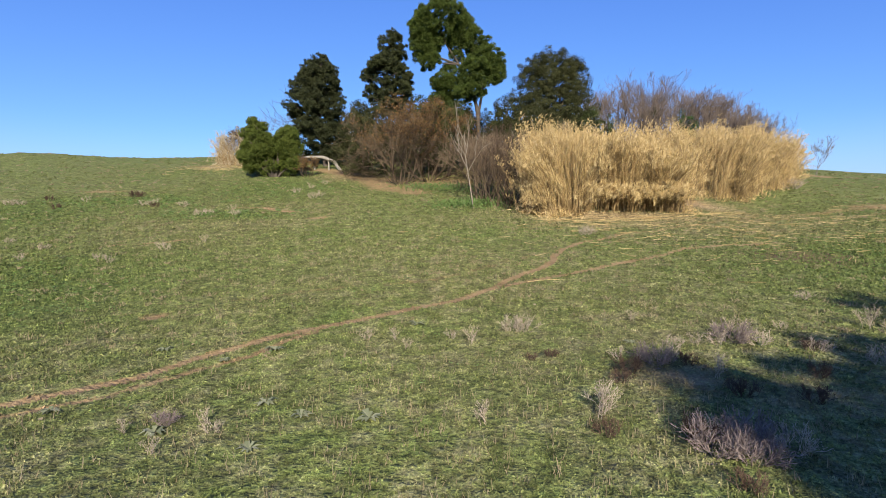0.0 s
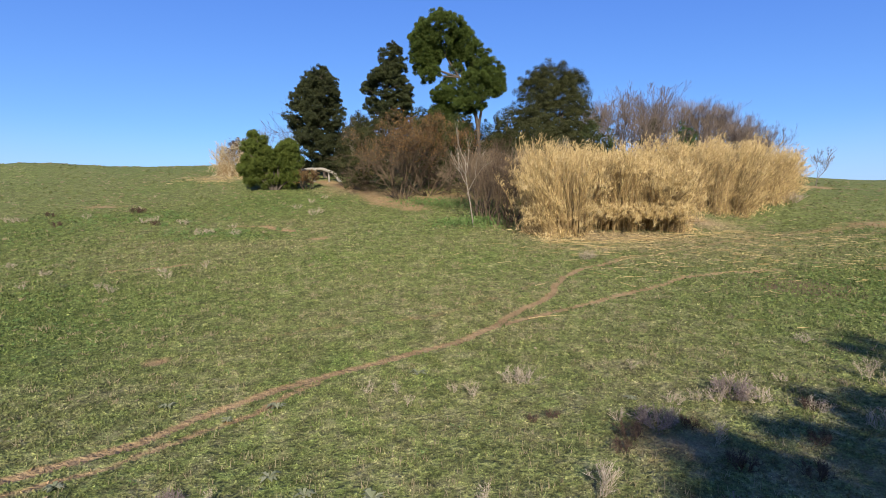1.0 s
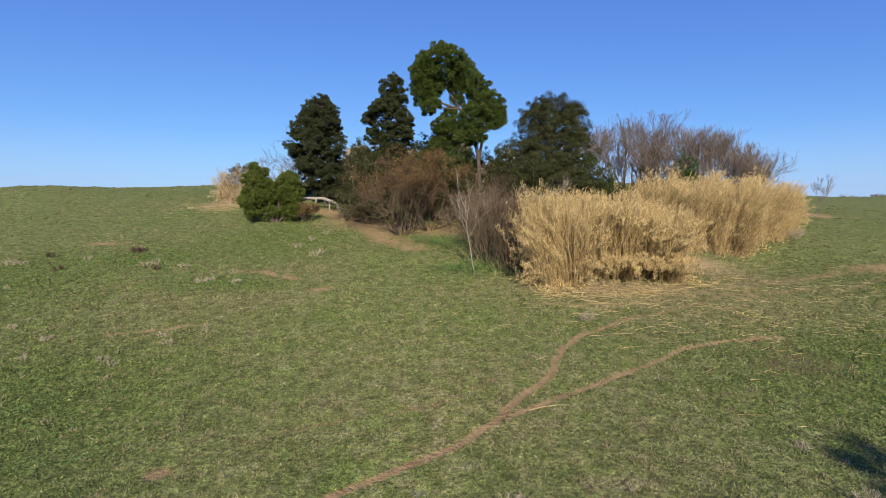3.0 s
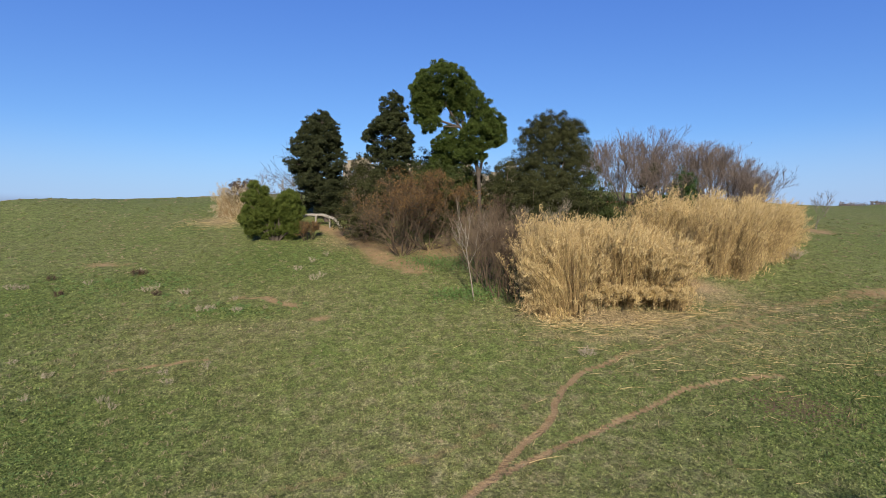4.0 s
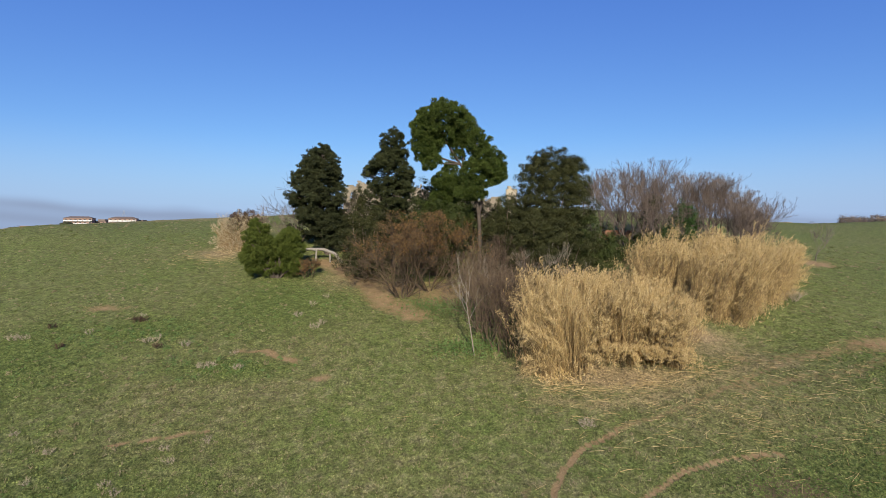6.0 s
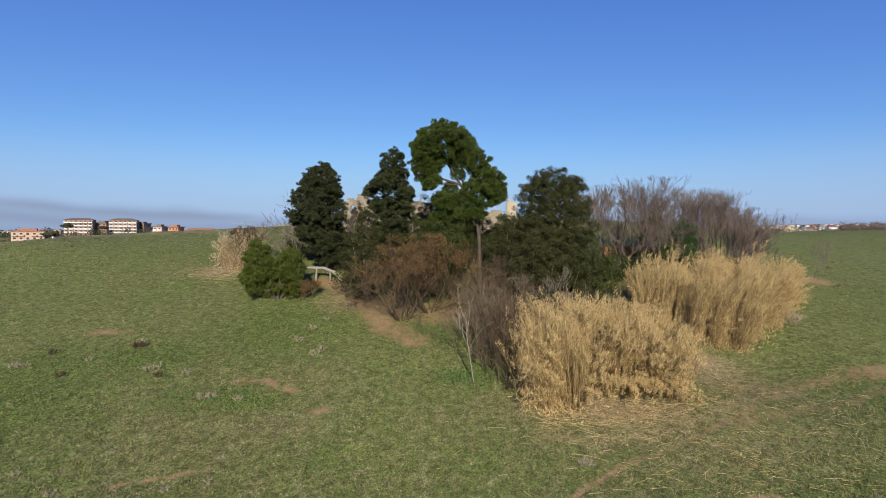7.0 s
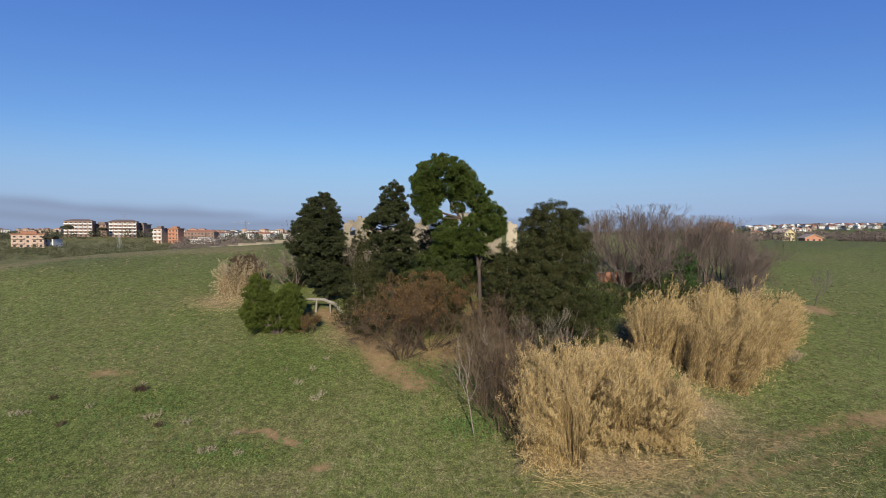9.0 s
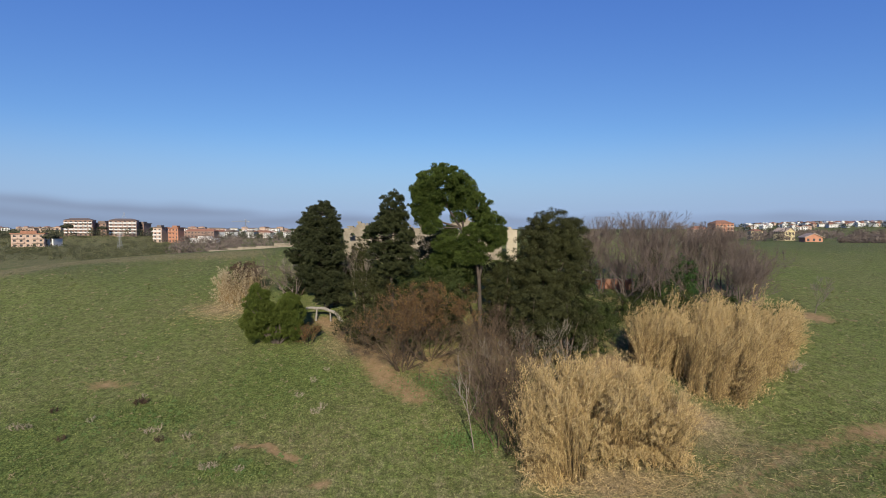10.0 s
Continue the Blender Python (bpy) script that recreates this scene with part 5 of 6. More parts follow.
# ---- distant woods and scrub ----
def woods(name, label, spots, mat, seed, per=70, leaf=1.1):
    rng = np.random.default_rng(seed)
    cs, ns = [], []
    for x, y, r, h in spots:
        z = gz(x, y)
        d = ball(rng, per)
        cs.append(np.array([x, y, z + h * 0.5]) + d * np.array([r, r, h * 0.55]) * rng.uniform(0.6, 1.05, per)[:, None])
        ns.append(d + rng.normal(0, 0.4, (per, 3)))
    cs, ns = np.concatenate(cs), np.concatenate(ns)
    v, f = leaves(rng, cs, ns, leaf, leaf * 0.7)
    return thing(name, label, "trees", kind="stuff", data=mesh_of(name, v, f, mat))


r4 = np.random.default_rng(404)
spots = []
for _ in range(620):
    k, d = r4.uniform(-1.0, -0.5), r4.uniform(190, 450)
    spots.append((k * d, d, r4.uniform(1.2, 4.2), r4.uniform(0.9, 3.2)))
woods("valley_scrub", "rough dull olive scrub in the dip before the city", spots, SCRUB, 1, 45, 0.55)
spots = []
for _ in range(130):
    k, d = r4.uniform(-0.56, -0.26), r4.uniform(190, 400)
    spots.append((k * d, d, r4.uniform(2, 4), r4.uniform(5, 9.5)))
woods("valley_woods", "brown leafless wood below the hill's edge", spots, BARE_WOODS, 5, 80, 0.8)
spots = []
for _ in range(210):
    k, d = r4.uniform(-1.0, -0.3), r4.uniform(440, 600)
    spots.append((k * d, d, r4.uniform(2.5, 5), r4.uniform(4, 9)))
woods("city_trees", "dull green trees about the apartment blocks", spots, WOODS, 3, 90, 1.1)
spots = []
for _ in range(170):
    k, d = r4.uniform(0.5, 1.0), r4.uniform(270, 460)
    spots.append((k * d, d, r4.uniform(2.5, 5), r4.uniform(4, 7.5)))
woods("bare_woods", "brown leafless trees along the far field edge", spots, BARE_WOODS, 4, 90, 0.9)
spots = []
for _ in range(90):
    k, d = 0.79 + 0.25 * r4.random(), r4.uniform(128, 160)
    spots.append((k * d, d, r4.uniform(0.8, 1.7), max(1.2, r4.normal(16.4, 0.45) - gz(k * d, d))))
woods("ridge_woods", "pinkish-brown leafless trees behind the ridge", spots, BARE_WOODS, 6, 110, 0.42)
spots = []
for _ in range(620):
    k, d = r4.uniform(-1.0, 1.0), r4.uniform(520, 1800)
    spots.append((k * d, d, r4.uniform(6, 14), r4.uniform(5, 10)))
woods("distant_woods", "distant belts of dark trees among the houses", spots, WOODS, 2, 45, 2.2)


def umbrella_pine(at, h, rad, seed):
    rng = np.random.default_rng(seed)
    segs = limb(rng, [(0, 0, -0.4), (0.1, 0, h * 0.4), (0, 0, h * 0.75)], 0.3, 0.18, [], 3)
    for a in np.arange(5) * 1.257:
        limb(rng, [(0, 0, h * 0.68), (0.4 * rad * math.cos(a), 0.4 * rad * math.sin(a), h * 0.78), (0.7 * rad * math.cos(a), 0.7 * rad * math.sin(a), h * 0.84)], 0.12, 0.06, segs, 3)
    lobes = [(0.62 * rad * math.cos(a), 0.62 * rad * math.sin(a), h * 0.88, rad * 0.45, rad * 0.45, h * 0.1) for a in np.arange(6) * 1.05] + [(0, 0, h * 0.93, rad * 0.5, rad * 0.5, h * 0.1)]
    tree("umbrella_pine", "flat-topped dark umbrella pine beside the apartment blocks", "tree", at, segs, BARK_PINE, lobes, WOODS, rng, 0.9, 40, 0.7, 0.4, False, 0.8, 1.3)


umbrella_pine(px_place(-0.772, 430), 11.0, 4.6, 1)
umbrella_pine(px_place(-0.806, 315), 8.0, 4.0, 2)
umbrella_pine(px_place(-0.592, 430), 10.0, 4.0, 3)
umbrella_pine(px_place(-0.70, 440), 9.0, 3.4, 4)

# haze over the horizon, painted as a glowing veil, and a low cloud bank in it
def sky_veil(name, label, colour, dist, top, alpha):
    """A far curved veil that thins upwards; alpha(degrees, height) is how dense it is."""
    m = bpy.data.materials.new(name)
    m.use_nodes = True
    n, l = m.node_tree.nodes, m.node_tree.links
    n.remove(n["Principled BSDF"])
    # emission gives the veil its own light; no air scatters it
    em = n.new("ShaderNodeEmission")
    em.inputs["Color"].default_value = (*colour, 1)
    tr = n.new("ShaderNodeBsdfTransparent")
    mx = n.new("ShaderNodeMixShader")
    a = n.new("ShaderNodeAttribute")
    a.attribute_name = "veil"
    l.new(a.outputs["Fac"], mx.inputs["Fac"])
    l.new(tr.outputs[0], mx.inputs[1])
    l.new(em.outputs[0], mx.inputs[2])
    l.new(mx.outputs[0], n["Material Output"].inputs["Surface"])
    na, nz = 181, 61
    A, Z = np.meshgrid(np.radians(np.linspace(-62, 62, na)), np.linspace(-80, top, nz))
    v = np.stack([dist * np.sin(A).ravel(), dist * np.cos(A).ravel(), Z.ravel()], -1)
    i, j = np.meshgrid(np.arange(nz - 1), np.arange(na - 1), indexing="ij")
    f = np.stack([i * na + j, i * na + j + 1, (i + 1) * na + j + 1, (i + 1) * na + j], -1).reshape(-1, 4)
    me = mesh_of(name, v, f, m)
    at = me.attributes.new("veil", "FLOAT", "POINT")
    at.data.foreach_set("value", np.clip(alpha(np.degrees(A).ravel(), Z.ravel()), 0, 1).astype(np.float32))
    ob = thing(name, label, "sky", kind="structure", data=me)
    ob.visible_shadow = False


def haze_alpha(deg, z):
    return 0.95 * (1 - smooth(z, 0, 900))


def cloud_alpha(deg, z):
    wave = 12 * np.sin(deg * 0.4) + 6 * np.sin(deg * 1.1 + 1)
    top = 135 + 115 * (1 - smooth(deg, -46, -8)) + wave
    body = 1 - smooth(z, top - 70, top + 25)
    streak = 0.5 + 0.5 * np.sin(z * 0.06 + 2.5 * np.sin(deg * 0.16) + deg * 0.1)
    return body * (0.68 + 0.27 * streak) * (0.8 + 0.2 * (1 - smooth(deg, -15, 10)))


sky_veil("backdrop_haze", "glowing veil painted as pale blue haze low over the horizon", (0.25, 0.345, 0.53), 4500, 1000, haze_alpha)
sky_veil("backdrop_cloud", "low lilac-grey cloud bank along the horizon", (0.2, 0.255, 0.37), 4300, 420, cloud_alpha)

# the tree behind the take-off place, whose shade lies on the grass
TREE_AT = (8.9, -22.5)
rr = np.random.default_rng(17)
segs = limb(rr, [(0, 0, -0.2), (0.2, 0, 6), (0, 0, 11), (0.4, 0, 14.5)], 0.32, 0.08, [])
tree("shade_tree", "broad evergreen tree beside the take-off place", "tree", TREE_AT, segs, BARK_PINE, [(-1.6, 0, 13.3, 1.4, 1.1, 1.1), (-2.3, 0, 14.2, 0.55, 0.5, 0.45), (0.2, 0, 13.5, 1.5, 1.2, 1.0), (2.2, 0, 14.0, 1.6, 1.3, 1.3), (4.3, 0, 13.8, 1.5, 1.2, 1.4), (0.4, 0, 11.9, 2.8, 1.6, 1.3), (3.6, 0, 11.9, 2.4, 1.5, 1.4), (-0.8, 0, 12.7, 1.6, 1.2, 0.8), (2.0, 0, 12.9, 1.7, 1.2, 0.8), (5.6, 0, 16.8, 0.75, 0.6, 0.5), (4.6, 0, 15.4, 0.5, 0.5, 0.7)], OAK, rr, 0.4, 60, 0.24, 0.13, False, 0.8, 1.4)


# ---- dead shrubs, herbs and grass in the meadow ----
def dead_shrub_mesh(seed, h, stems, lean, mat, fuzzy, r=0.0065):
    rng = np.random.default_rng(seed)
    segs = []
    for i in range(stems):
        a = rng.uniform(0, 6.28)
        t = lean * rng.uniform(0.2, 1.2)
        grow(rng, segs, (0.05 * math.cos(a), 0.05 * math.sin(a), -0.03), (t * math.cos(a), t * math.sin(a), 1), h * 0.42, r, 2, 2.6, 0.85, 0.25, 3, 0.0035)
    v, f = tubes(segs, 3)
    tips = np.array([s[1] for s in segs])
    k = np.repeat(tips, fuzzy, 0) + rng.normal(0, 0.018, (len(tips) * fuzzy, 3))
    lv, lf = leaves(rng, k, rng.normal(size=(len(k), 3)), 0.018, 0.008)
    return mesh_of("dead_shrub", np.concatenate([v, lv]), np.concatenate([f, lf + len(v)]), mat)


SHRUBS = [dead_shrub_mesh(601, 0.45, 6, 1.0, GREY_TWIG, 1), dead_shrub_mesh(602, 0.4, 9, 1.7, GREY_TWIG, 1), dead_shrub_mesh(603, 0.6, 3, 0.4, GREY_TWIG, 2), dead_shrub_mesh(604, 0.36, 12, 1.6, BROWN_TWIG, 1), dead_shrub_mesh(605, 0.4, 20, 1.9, MAUVE_TWIG, 1, 0.0045)]


def dead_shrub(x, y, kind, s, turn):
    label = ("pale grey dead shrub standing in the grass", "spreading silvery dead shrub in the grass", "thin upright grey dead weed in the grass", "low dark brown dead plant in the grass", "dense mauve-grey twiggy dead shrub in the grass")[kind]
    ob = thing("dead_shrub", label, "shrub", "dead shrubs in the meadow", at=(x, y, gz(x, y) - 0.01), turn=turn, data=SHRUBS[kind])
    ob.scale = (s, s, s)


for i, (x, y, kind, s) in enumerate([
    (-1.7, 10.6, 0, 0.7), (-1.1, 10.6, 2, 0.6), (-0.8, 10.0, 2, 0.55), (0.1, 10.6, 0, 0.6), (0.5, 10.3, 2, 0.8), (1.5, 11.0, 1, 1.3), (1.75, 10.9, 0, 1.1), (1.6, 9.2, 3, 0.6),
    (2.2, 6.9, 2, 1.15), (2.35, 7.2, 0, 0.9), (3.2, 9.1, 0, 0.7), (3.8, 8.9, 4, 1.3), (4.1, 9.1, 1, 1.0), (5.9, 10.1, 4, 1.5), (6.1, 10.4, 0, 1.2), (5.5, 9.9, 0, 1.0), (3.3, 5.9, 4, 1.5), (3.8, 6.1, 4, 1.4), (3.55, 6.3, 1, 0.9), (3.6, 5.7, 4, 1.3),
    (9.4, 11.0, 2, 1.1), (9.8, 10.7, 0, 1.0), (7.1, 9.6, 3, 0.9), (3.2, 5.1, 3, 0.9), (-4.0, 6.9, 4, 0.7), (-3.2, 6.6, 1, 0.6), (-3.7, 6.0, 2, 0.5), (-3.4, 6.8, 2, 0.5), (-4.4, 6.6, 2, 0.5), (4.6, 7.6, 3, 1.1), (5.6, 7.4, 3, 1.1), (6.4, 8.4, 3, 1.0), (0.5, 6.7, 2, 0.7), (8.0, 9.0, 0, 0.9), (4.4, 8.9, 3, 0.9),
    (-13.2, 19.1, 0, 1.0), (-12.0, 21.0, 0, 1.0), (-11.0, 22.3, 2, 0.9), (-17.2, 19.8, 0, 0.9), (-14.8, 29.6, 1, 1.5), (-14.3, 29.7, 1, 1.3), (-17.3, 32.4, 1, 1.4), (-20.2, 33.0, 1, 1.5), (-19.6, 33.3, 0, 1.3), (-22.9, 36.2, 3, 1.9), (-22.5, 36.3, 3, 1.7), (-19.0, 32.1, 3, 1.5),
    (-25.6, 32.3, 3, 1.6), (-24.9, 34.1, 0, 1.3), (-11.2, 37.0, 1, 1.5), (-9.4, 35.1, 1, 1.6), (-9.1, 35.6, 0, 1.4), (-29.6, 33.3, 1, 1.6), (-28.9, 33.4, 1, 1.3), (-12.6, 29.4, 1, 1.3), (-28.5, 35.3, 3, 1.6), (-10.7, 39.0, 0, 1.4), (-9.9, 40.5, 0, 1.2),
    (6.7, 23.7, 1, 1.6), (6.9, 23.8, 0, 1.2), (29.4, 41.9, 1, 3.2), (29.9, 42.3, 0, 2.8), (-23.0, 37.0, 0, 1.0), (-13.5, 31.2, 0, 1.0),
    (4.6, 9.9, 1, 0.8), (5.1, 10.0, 0, 0.7), (6.3, 9.9, 1, 1.1), (4.6, 8.3, 2, 0.9), (7.4, 10.9, 1, 0.6), (7.2, 9.5, 1, 1.0), (7.8, 8.8, 1, 1.0), (4.4, 11.6, 2, 0.6), (9.7, 13.4, 1, 0.9), (3.2, 8.5, 3, 1.2), (2.9, 8.1, 3, 0.9), (2.1, 6.4, 3, 0.9), (3.2, 6.2, 3, 1.2), (4.2, 5.9, 1, 1.2), (2.0, 9.3, 3, 0.7), (-12.8, 22.0, 1, 0.9), (-13.9, 19.6, 1, 1.0), (-20.6, 23.1, 1, 0.9), (-17.9, 21.8, 1, 1.0),
]):
    dead_shrub(x, y, kind, s, i * 67.0)
RED_AT = (-12.7, 45.3)
me, tips = bare_tree_mesh(615, 1.8, 8, 3, 0.6, 0.1, BARK_WARM, 0.008, 3, 0.7, 0.03)
ob = thing("bramble", "reddish bare bramble beside the young pine", "shrub", at=(*RED_AT, gz(*RED_AT)))
add_part("crown", me, ob)
rb = np.random.default_rng(616)
c = tips + rb.normal(0, 0.05, tips.shape)
v, f = leaves(rb, c, rb.normal(size=c.shape), 0.1, 0.06)
add_part("dead_leaves", mesh_of("dead_leaves", v, f, RUST), ob, "rust-red dead leaves")
bush("dead_bush", "dense dark brown withered bush among faded reeds", (-22.9, 56.3), [(0, 0, 3.2, 1.2, 0.9, 0.8), (-0.9, 0, 3.0, 0.8, 0.7, 0.7), (0.9, 0.2, 2.5, 0.9, 0.8, 0.9), (0, 0, 2.0, 1.3, 0.9, 0.9)], BROWN_TWIG, 94, 0.35, 70, 0.16, 0.04, BARK_DARK, "shrub", True)
bare_tree("thicket_shrub", "dark brown leafless bush among faded reeds", (-22.2, 55.2), THICK[0], 0.74, 30, "", "shrub")


def rosette(x, y, size, turn, seed):
    """A flat thistle: long leaves that arch out from its heart."""
    rng = np.random.default_rng(seed)
    k = 15
    a = np.arange(k) * 2.4 + rng.normal(0, 0.2, k)
    ln = size * rng.uniform(0.7, 1.15, k)
    out = np.stack([np.cos(a), np.sin(a), np.zeros(k)], -1)
    side = np.stack([-np.sin(a), np.cos(a), np.zeros(k)], -1) * (0.16 * ln)[:, None]
    rise = np.array([0, 0, 1.0])
    mid = out * (0.5 * ln)[:, None] + rise * (0.32 * ln * rng.uniform(0.5, 1.2, k))[:, None]
    tip = out * ln[:, None] + rise * (0.12 * ln)[:, None]
    v = np.stack([0.05 * side, mid + side, tip, mid - side], 1).reshape(-1, 3)
    me = mesh_of("thistle", v, np.arange(4 * k).reshape(-1, 4), THISTLE)
    thing("thistle", "flat pale grey-green thistle rosette in the grass", "plant", "thistles in the meadow", at=(x, y, gz(x, y)), turn=turn, data=me)


for i, (x, y) in enumerate([(-4.3, 9.4), (-2.8, 7.5), (-1.1, 6.9), (-2.5, 6.1), (-5.8, 10.0), (-3.5, 9.9), (3.8, 10.1), (-4.0, 6.6), (-0.7, 11.6), (-2.1, 7.0), (-6.0, 7.3)]):
    rosette(x, y, 0.17 + 0.03 * (i % 3), i * 50.0, 640 + i)


def meadow_spots(rng, k, r0, r1, half=56):
    r = rng.uniform(r0, r1, k)
    a = np.radians(rng.uniform(-half, half, k))
    return r * np.sin(a), r * np.cos(a) - 1.0, r


def turf_material():
    """Blades in the colours of the meadow that they stand in, each of its own tone."""
    m, n, l, b = material("turf_blades", 0.75)
    col, _ = meadow_colour(n, l)
    rnd = n.new("ShaderNodeNewGeometry").outputs["Random Per Island"]
    col = mix_col(n, l, 1.0, col, ramp(n, l, rnd, [(0.0, (0.8, 0.85, 0.75)), (0.55, (1.42, 1.48, 1.45)), (1.0, (2.05, 1.98, 1.98))]), "MULTIPLY")
    l.new(col, b.inputs["Base Color"])
    t = n.new("ShaderNodeBsdfTranslucent")
    l.new(col, t.inputs["Color"])
    mx = n.new("ShaderNodeMixShader")
    mx.inputs["Fac"].default_value = 0.2
    l.new(b.outputs[0], mx.inputs[1])
    l.new(t.outputs[0], mx.inputs[2])
    l.new(mx.outputs[0], n["Material Output"].inputs["Surface"])
    return m


def grass():
    rng = np.random.default_rng(701)
    # blades grow coarser with the distance, where only whole tufts can be told apart
    grid = np.linspace(3.6, 66, 400)
    size = np.minimum(0.013 + 0.0025 * grid, 0.085)
    dens = grid / size**2 * np.where(grid < 28, 1.0, np.maximum(0.12, 1 - (grid - 28) / 28))
    cdf = np.cumsum(dens)
    k = 640000
    r = np.interp(rng.random(k), cdf / cdf[-1], grid)
    a = np.radians(rng.uniform(-52, 52, k))
    x, y = r * np.sin(a), r * np.cos(a) - 1.0
    back_x, back_y, back_r = meadow_spots(rng, 12000, 0.3, 6, 180)
    x, y, r = np.r_[x, back_x], np.r_[y, back_y], np.r_[r, back_r + 3]
    earth, straw, lush = ground_masks(x, y)
    clump = np.sin(x * 1.9 + np.sin(y * 2.7)) * np.sin(y * 2.2 + 1.3 * x) + np.sin(x * 0.45) * np.sin(y * 0.5 + x * 0.2)
    hush = np.sin(x * 6.1 + 2 * np.sin(y * 3.3)) * np.sin(y * 5.7 + 1.7 * np.sin(x * 2.9))
    keep = rng.random(len(x)) < np.clip(0.78 + 0.22 * clump, 0.3, 1) * (1 - np.clip(earth * 1.35 + straw * 0.8, 0, 0.98))
    x, y, r, earth, straw, lush, hush = (c[keep] for c in (x, y, r, earth, straw, lush, hush))
    k = len(x)
    s = np.minimum(0.013 + 0.0025 * r, 0.085) * rng.uniform(0.6, 1.35, k) * (1 + 0.2 * hush)
    up = rng.uniform(0.35, 1.0, k) * s
    turn = rng.uniform(0, 2 * math.pi, k)
    lean = np.sqrt(np.maximum(s**2 - up**2, 0)) * 0.9
    base = np.stack([x, y, ground_z(x, y) - 0.004], -1)
    tip = base + np.stack([np.cos(turn) * lean, np.sin(turn) * lean, up], -1)
    v, f = blades(rng, base, tip, s * rng.uniform(0.5, 1.05, k))
    me = mesh_of("turf", v, f, turf_material())
    set_wear(me, *(np.repeat(c, 3) for c in (earth, straw, lush)))
    thing("turf", "short winter turf, olive green mixed with dry blades", "grass", kind="stuff", data=me)
    # tussocks that stand out of the turf
    for mat, name, label, k, seed in ((DRY, "dry_tussocks", "pale dry tussocks in the turf", 5200, 1), (GRASS, "green_tussocks", "green tussocks in the turf", 6500, 2)):
        rt = np.random.default_rng(720 + seed)
        x, y, r = meadow_spots(rt, k, 13, 85)
        earth, straw, lush = ground_masks(x, y)
        patch = np.sin(x * 0.35 + 2 * seed) * np.sin(y * 0.4 + 0.2 * x)
        ok = (earth < 0.3) & (straw < 0.4) & (rt.random(k) < 0.55 + 0.45 * patch)
        s = np.repeat(rt.uniform(0.04, 0.1, ok.sum()), 12)
        x, y, r = (np.repeat(c[ok], 12) for c in (x, y, r))
        k = len(x)
        x, y = x + rt.normal(0, 1, k) * s, y + rt.normal(0, 1, k) * s
        base = np.stack([x, y, ground_z(x, y) - 0.01], -1)
        h = s * rt.uniform(0.8, 1.8, k)
        tip = base + np.stack([rt.normal(0, 0.6, k) * h, rt.normal(0, 0.6, k) * h, h], -1)
        v, f = blades(rt, base, tip, 0.012 + 0.0012 * r)
        thing(name, label, "grass", kind="stuff", data=mesh_of(name, v, f, mat))
    # dry stems standing in tufts
    x, y, r = meadow_spots(rng, 4200, 3.5, 42)
    near = rng.random(len(x)) < np.where(r < 10, 1.0, 0.45)
    x, y, r = x[near], y[near], r[near]
    earth, straw, lush = ground_masks(x, y)
    ok = earth < 0.5
    x, y, r = np.repeat(x[ok], 7), np.repeat(y[ok], 7), np.repeat(r[ok], 7)
    k = len(x)
    x, y = x + rng.normal(0, 0.06, k), y + rng.normal(0, 0.06, k)
    base = np.stack([x, y, ground_z(x, y) - 0.01], -1)
    h = rng.uniform(0.05, 0.2, k)
    tip = base + np.stack([rng.normal(0, 0.25, k) * h, rng.normal(0, 0.25, k) * h, h], -1)
    v, f = blades(rng, base, tip, 0.006 + 0.0006 * r)
    thing("dry_grass", "tan dead grass stems in loose tufts", "grass", kind="stuff", data=mesh_of("dry_grass", v, f, DRY))
    # taller clumps of fresh green where the ground stays damp
    rt = np.random.default_rng(741)
    cx = np.r_[rt.normal(-21, 2.6, 46), rt.normal(-14.6, 2.6, 40)]
    cy = np.r_[rt.normal(34.2, 1.0, 46), rt.normal(30.0, 0.8, 40)]
    wide = np.repeat(rt.uniform(0.1, 0.26, len(cx)), 34)
    cx, cy = np.repeat(cx, 34), np.repeat(cy, 34)
    k = len(cx)
    x, y = cx + rt.normal(0, 0.6, k) * wide, cy + rt.normal(0, 0.6, k) * wide
    c = np.stack([x, y, ground_z(x, y) + rt.uniform(0.01, 0.9, k) * wide], -1)
    v, f = leaves(rt, c, rt.normal(0, 0.5, (k, 3)) + np.array([0, -0.4, 0.9]), 0.1, 0.05)
    thing("damp_herbs", "fresh bright green clumps of broad-leaved herbs", "herbs", kind="stuff", data=mesh_of("damp_herbs", v, f, HERB))
    # broad-leaved herbs
    x, y, r = meadow_spots(rng, 22000, 9, 60)
    earth, straw, lush = ground_masks(x, y)
    ok = rng.random(len(x)) < np.clip(0.02 + 1.5 * (lush - 0.38), 0.015, 1) * (1 - np.clip(earth, 0, 1))
    x, y, r = np.repeat(x[ok], 6), np.repeat(y[ok], 6), np.repeat(r[ok], 6)
    k = len(x)
    x, y = x + rng.normal(0, 0.07, k), y + rng.normal(0, 0.07, k)
    c = np.stack([x, y, ground_z(x, y) + rng.uniform(0.015, 0.08, k)], -1)
    v, f = leaves(rng, c, rng.normal(0, 0.5, (k, 3)) + np.array([0, -0.2, 1]), 0.03 + 0.0022 * r, 0.018 + 0.0012 * r)
    thing("herbs", "low broad-leaved green herbs in the grass", "herbs", kind="stuff", data=mesh_of("herbs", v, f, HERB))


grass()


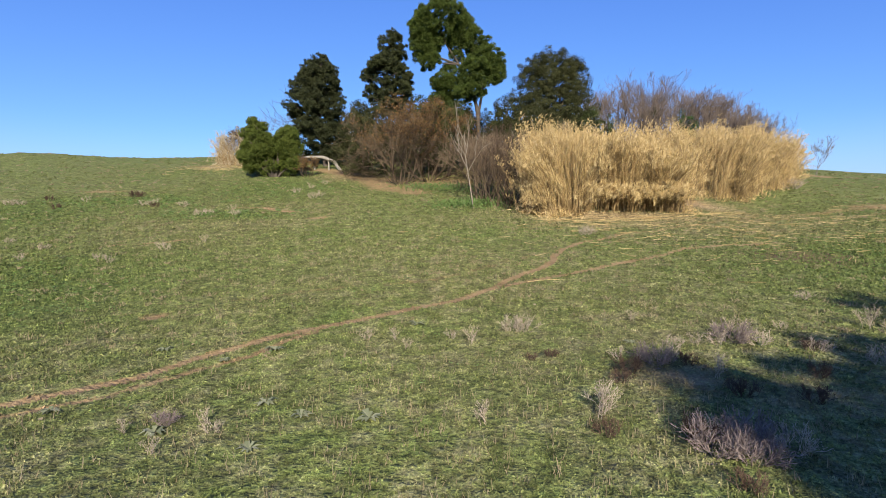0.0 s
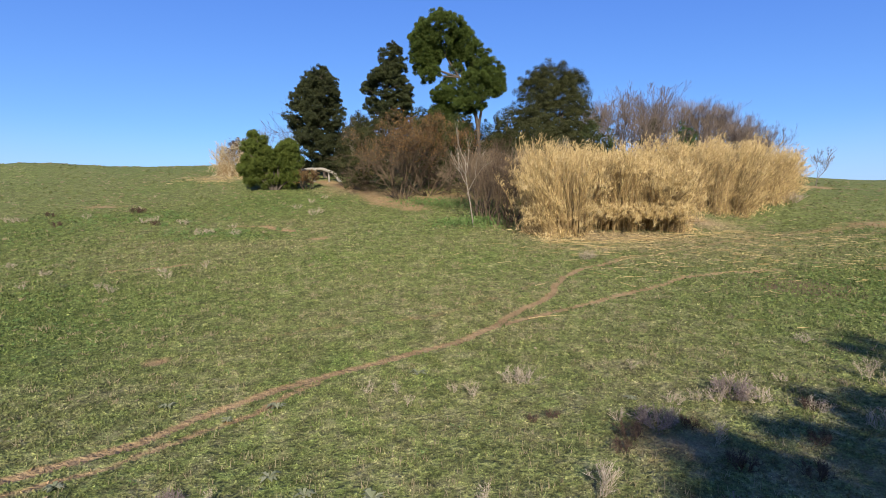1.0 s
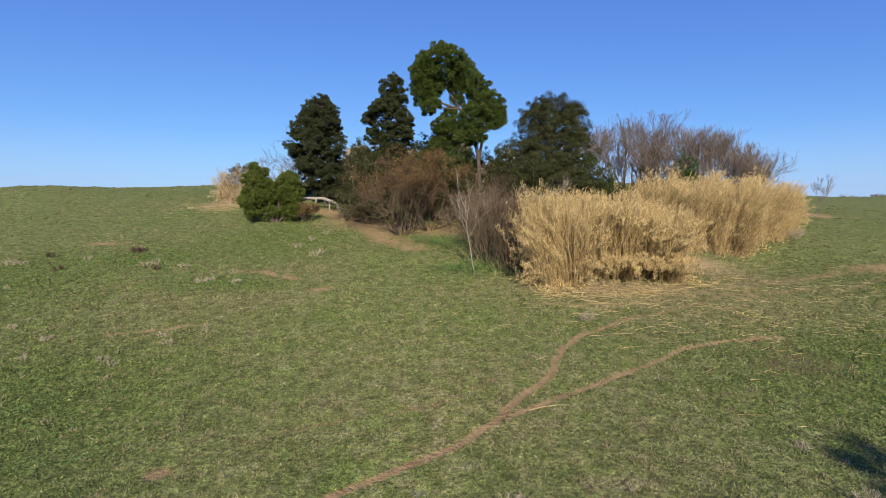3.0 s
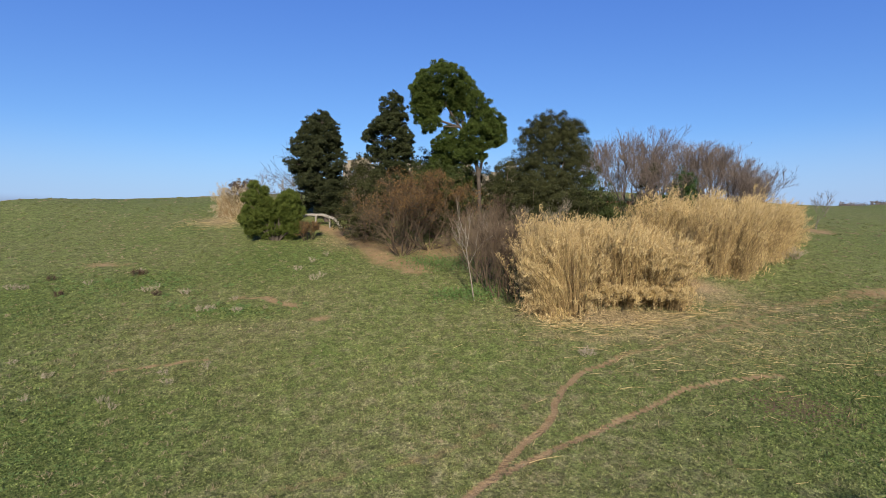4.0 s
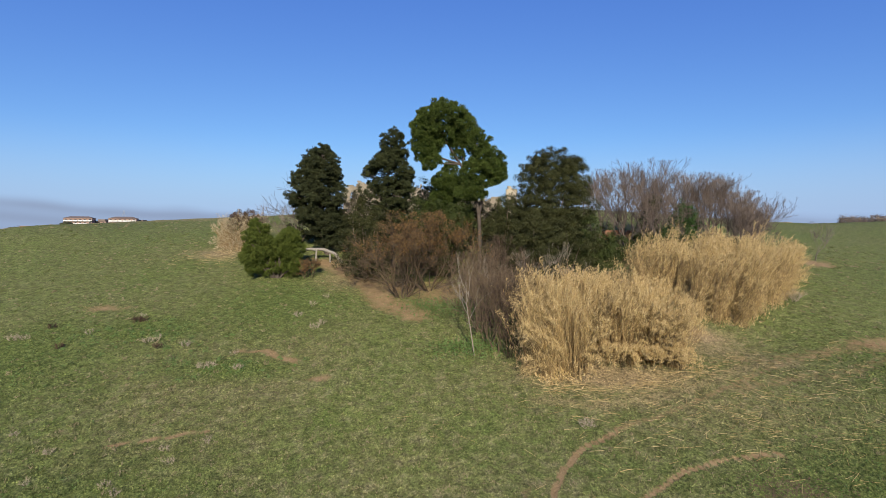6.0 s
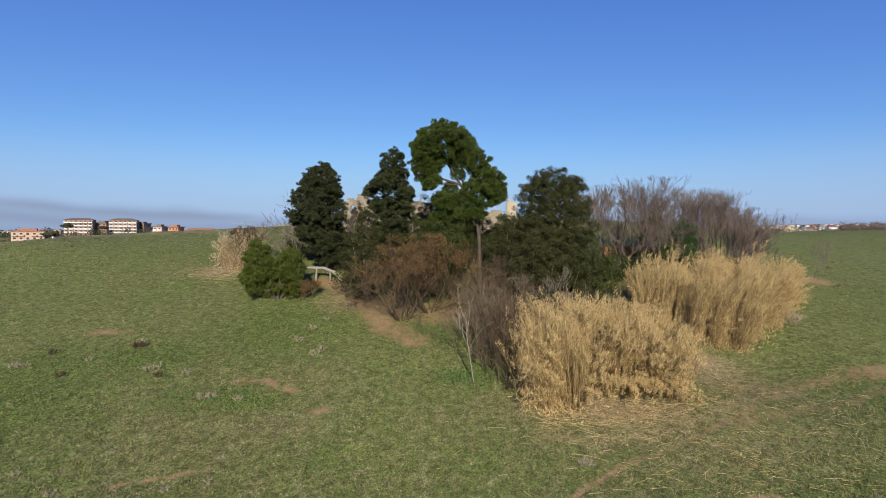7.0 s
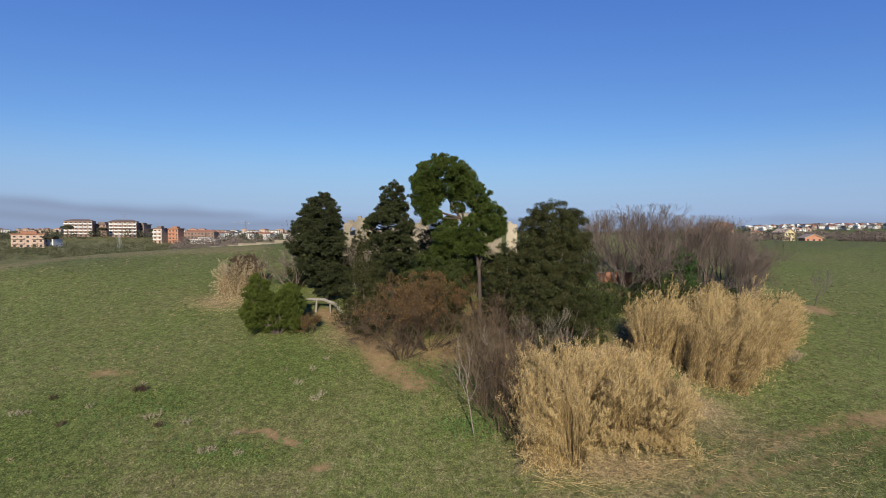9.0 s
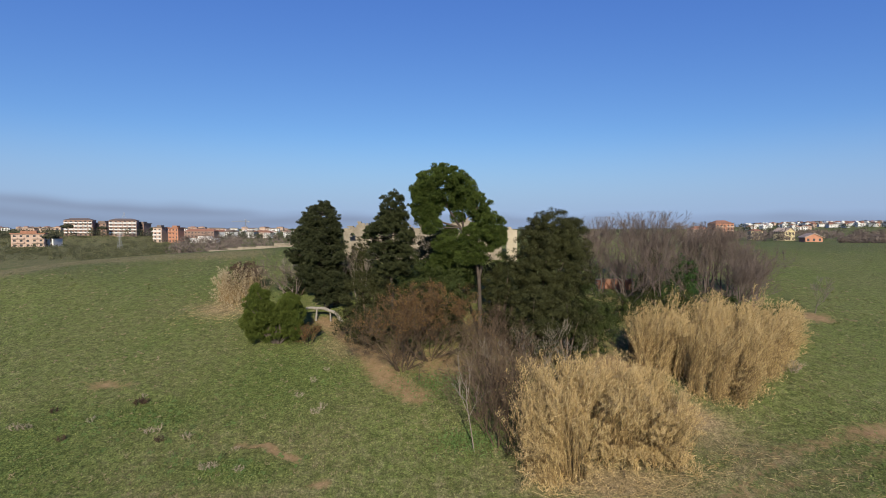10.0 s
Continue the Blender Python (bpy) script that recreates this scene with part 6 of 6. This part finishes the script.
def litter():
    rng = np.random.default_rng(801)
    # broken canes scattered below the reeds
    k = 760
    x, y = np.r_[rng.normal(15, 6.5, k // 2), rng.normal(22, 6, k // 4), rng.normal(-23.5, 3.0, k // 4)], np.r_[rng.normal(24.3, 3.2, k // 2), rng.normal(30.5, 3.0, k // 4), rng.normal(51.8, 2.0, k // 4)]
    a = rng.normal(0.3, 0.7, len(x))
    ln = rng.uniform(0.2, 1.0, len(x))
    segs = []
    for xx, yy, aa, ll in zip(x, y, a, ln):
        x2, y2 = xx + ll * math.cos(aa), yy + ll * math.sin(aa)
        segs.append(((xx, yy, gz(xx, yy) + 0.03), (x2, y2, gz(x2, y2) + 0.04), 0.009, 0.006))
    # and heaped along the front of the bed
    line = [(4.6, 27.2), (8.0, 26.9), (11.5, 27.6), (15.5, 29.6), (19.5, 32.2)]
    for _ in range(150):
        t = rng.uniform(0, len(line) - 1.001)
        (ax, ay), (bx, by) = line[int(t)], line[int(t) + 1]
        u = t - int(t)
        xx, yy = ax + (bx - ax) * u, ay + (by - ay) * u + rng.normal(0, 0.4)
        aa, ll = math.atan2(by - ay, bx - ax) + rng.normal(0, 0.4), rng.uniform(0.3, 1.6)
        x2, y2 = xx + ll * math.cos(aa), yy + ll * math.sin(aa)
        lift = abs(rng.normal(0, 0.06))
        segs.append(((xx, yy, gz(xx, yy) + 0.03 + lift), (x2, y2, gz(x2, y2) + 0.03 + lift), 0.01, 0.006))
    v, f = tubes(segs, 4)
    thing("cane_litter", "broken straw-coloured canes scattered on the grass", "litter", kind="stuff", data=mesh_of("cane_litter", v, f, STRAW))
    # pale stones and fallen leaves on the slope
    k = 900
    x, y = np.r_[rng.normal(-9, 3.0, k // 2), rng.normal(-5, 14, k // 2)], np.r_[rng.normal(43, 3.2, k // 2), rng.normal(24, 9, k // 2)]
    c = np.stack([x, y, ground_z(x, y) + 0.03], -1)
    v, f = leaves(rng, c, rng.normal(0, 0.3, (k, 3)) + np.array([0, -0.3, 1]), 0.1, 0.07)
    thing("leaf_litter", "pale dry leaves scattered over the slope", "litter", kind="stuff", data=mesh_of("leaf_litter", v, f, DRY))


def dug_patch():
    """Dark crumbled earth, rooted up beside the trail."""
    rng = np.random.default_rng(811)
    k = 1500
    x, y = rng.normal(13.7, 1.1, k), rng.normal(19.0, 0.75, k)
    s = rng.uniform(0.015, 0.05, k)[:, None, None]
    shape = np.array([(1, 0, 0), (0, 1, 0), (-1, 0, 0), (0, -1, 0), (0, 0, 0.8)])
    v = np.stack([x, y, ground_z(x, y)], -1)[:, None] + shape[None] * s * rng.uniform(0.6, 1.4, (k, 5, 3))
    f = np.array([(0, 1, 4), (1, 2, 4), (2, 3, 4), (3, 0, 4)])
    faces = (f[None] + 5 * np.arange(k)[:, None, None]).reshape(-1, 3)
    thing("earth_clods", "dark crumbled clods of rooted-up earth", "earth", kind="stuff", data=mesh_of("earth_clods", v.reshape(-1, 3), faces, EARTH))


litter()
dug_patch()


def long_cane(x, y, ln, turn):
    k = np.linspace(0, 1, 7)
    v, f = tube_path(np.stack([ln * k, 0.4 * k * (1 - k), 0.02 + 0.1 * k * (1 - k)], -1), 0.016 - 0.008 * k, 5)
    ob = thing("fallen_cane", "long fallen straw-coloured reed cane on the grass", "reed", "fallen canes", at=(x, y, gz(x, y)), turn=turn, data=mesh_of("fallen_cane", v, f, STRAW))


for x, y, ln, turn in ((2.6, 15.6, 1.7, 18), (2.9, 16.6, 2.0, 58), (6.3, 24.6, 1.8, -28), (7.2, 20.4, 1.2, 10), (13.0, 19.6, 0.8, 60), (10.4, 23.2, 2.2, 24)):
    long_cane(x, y, ln, turn)
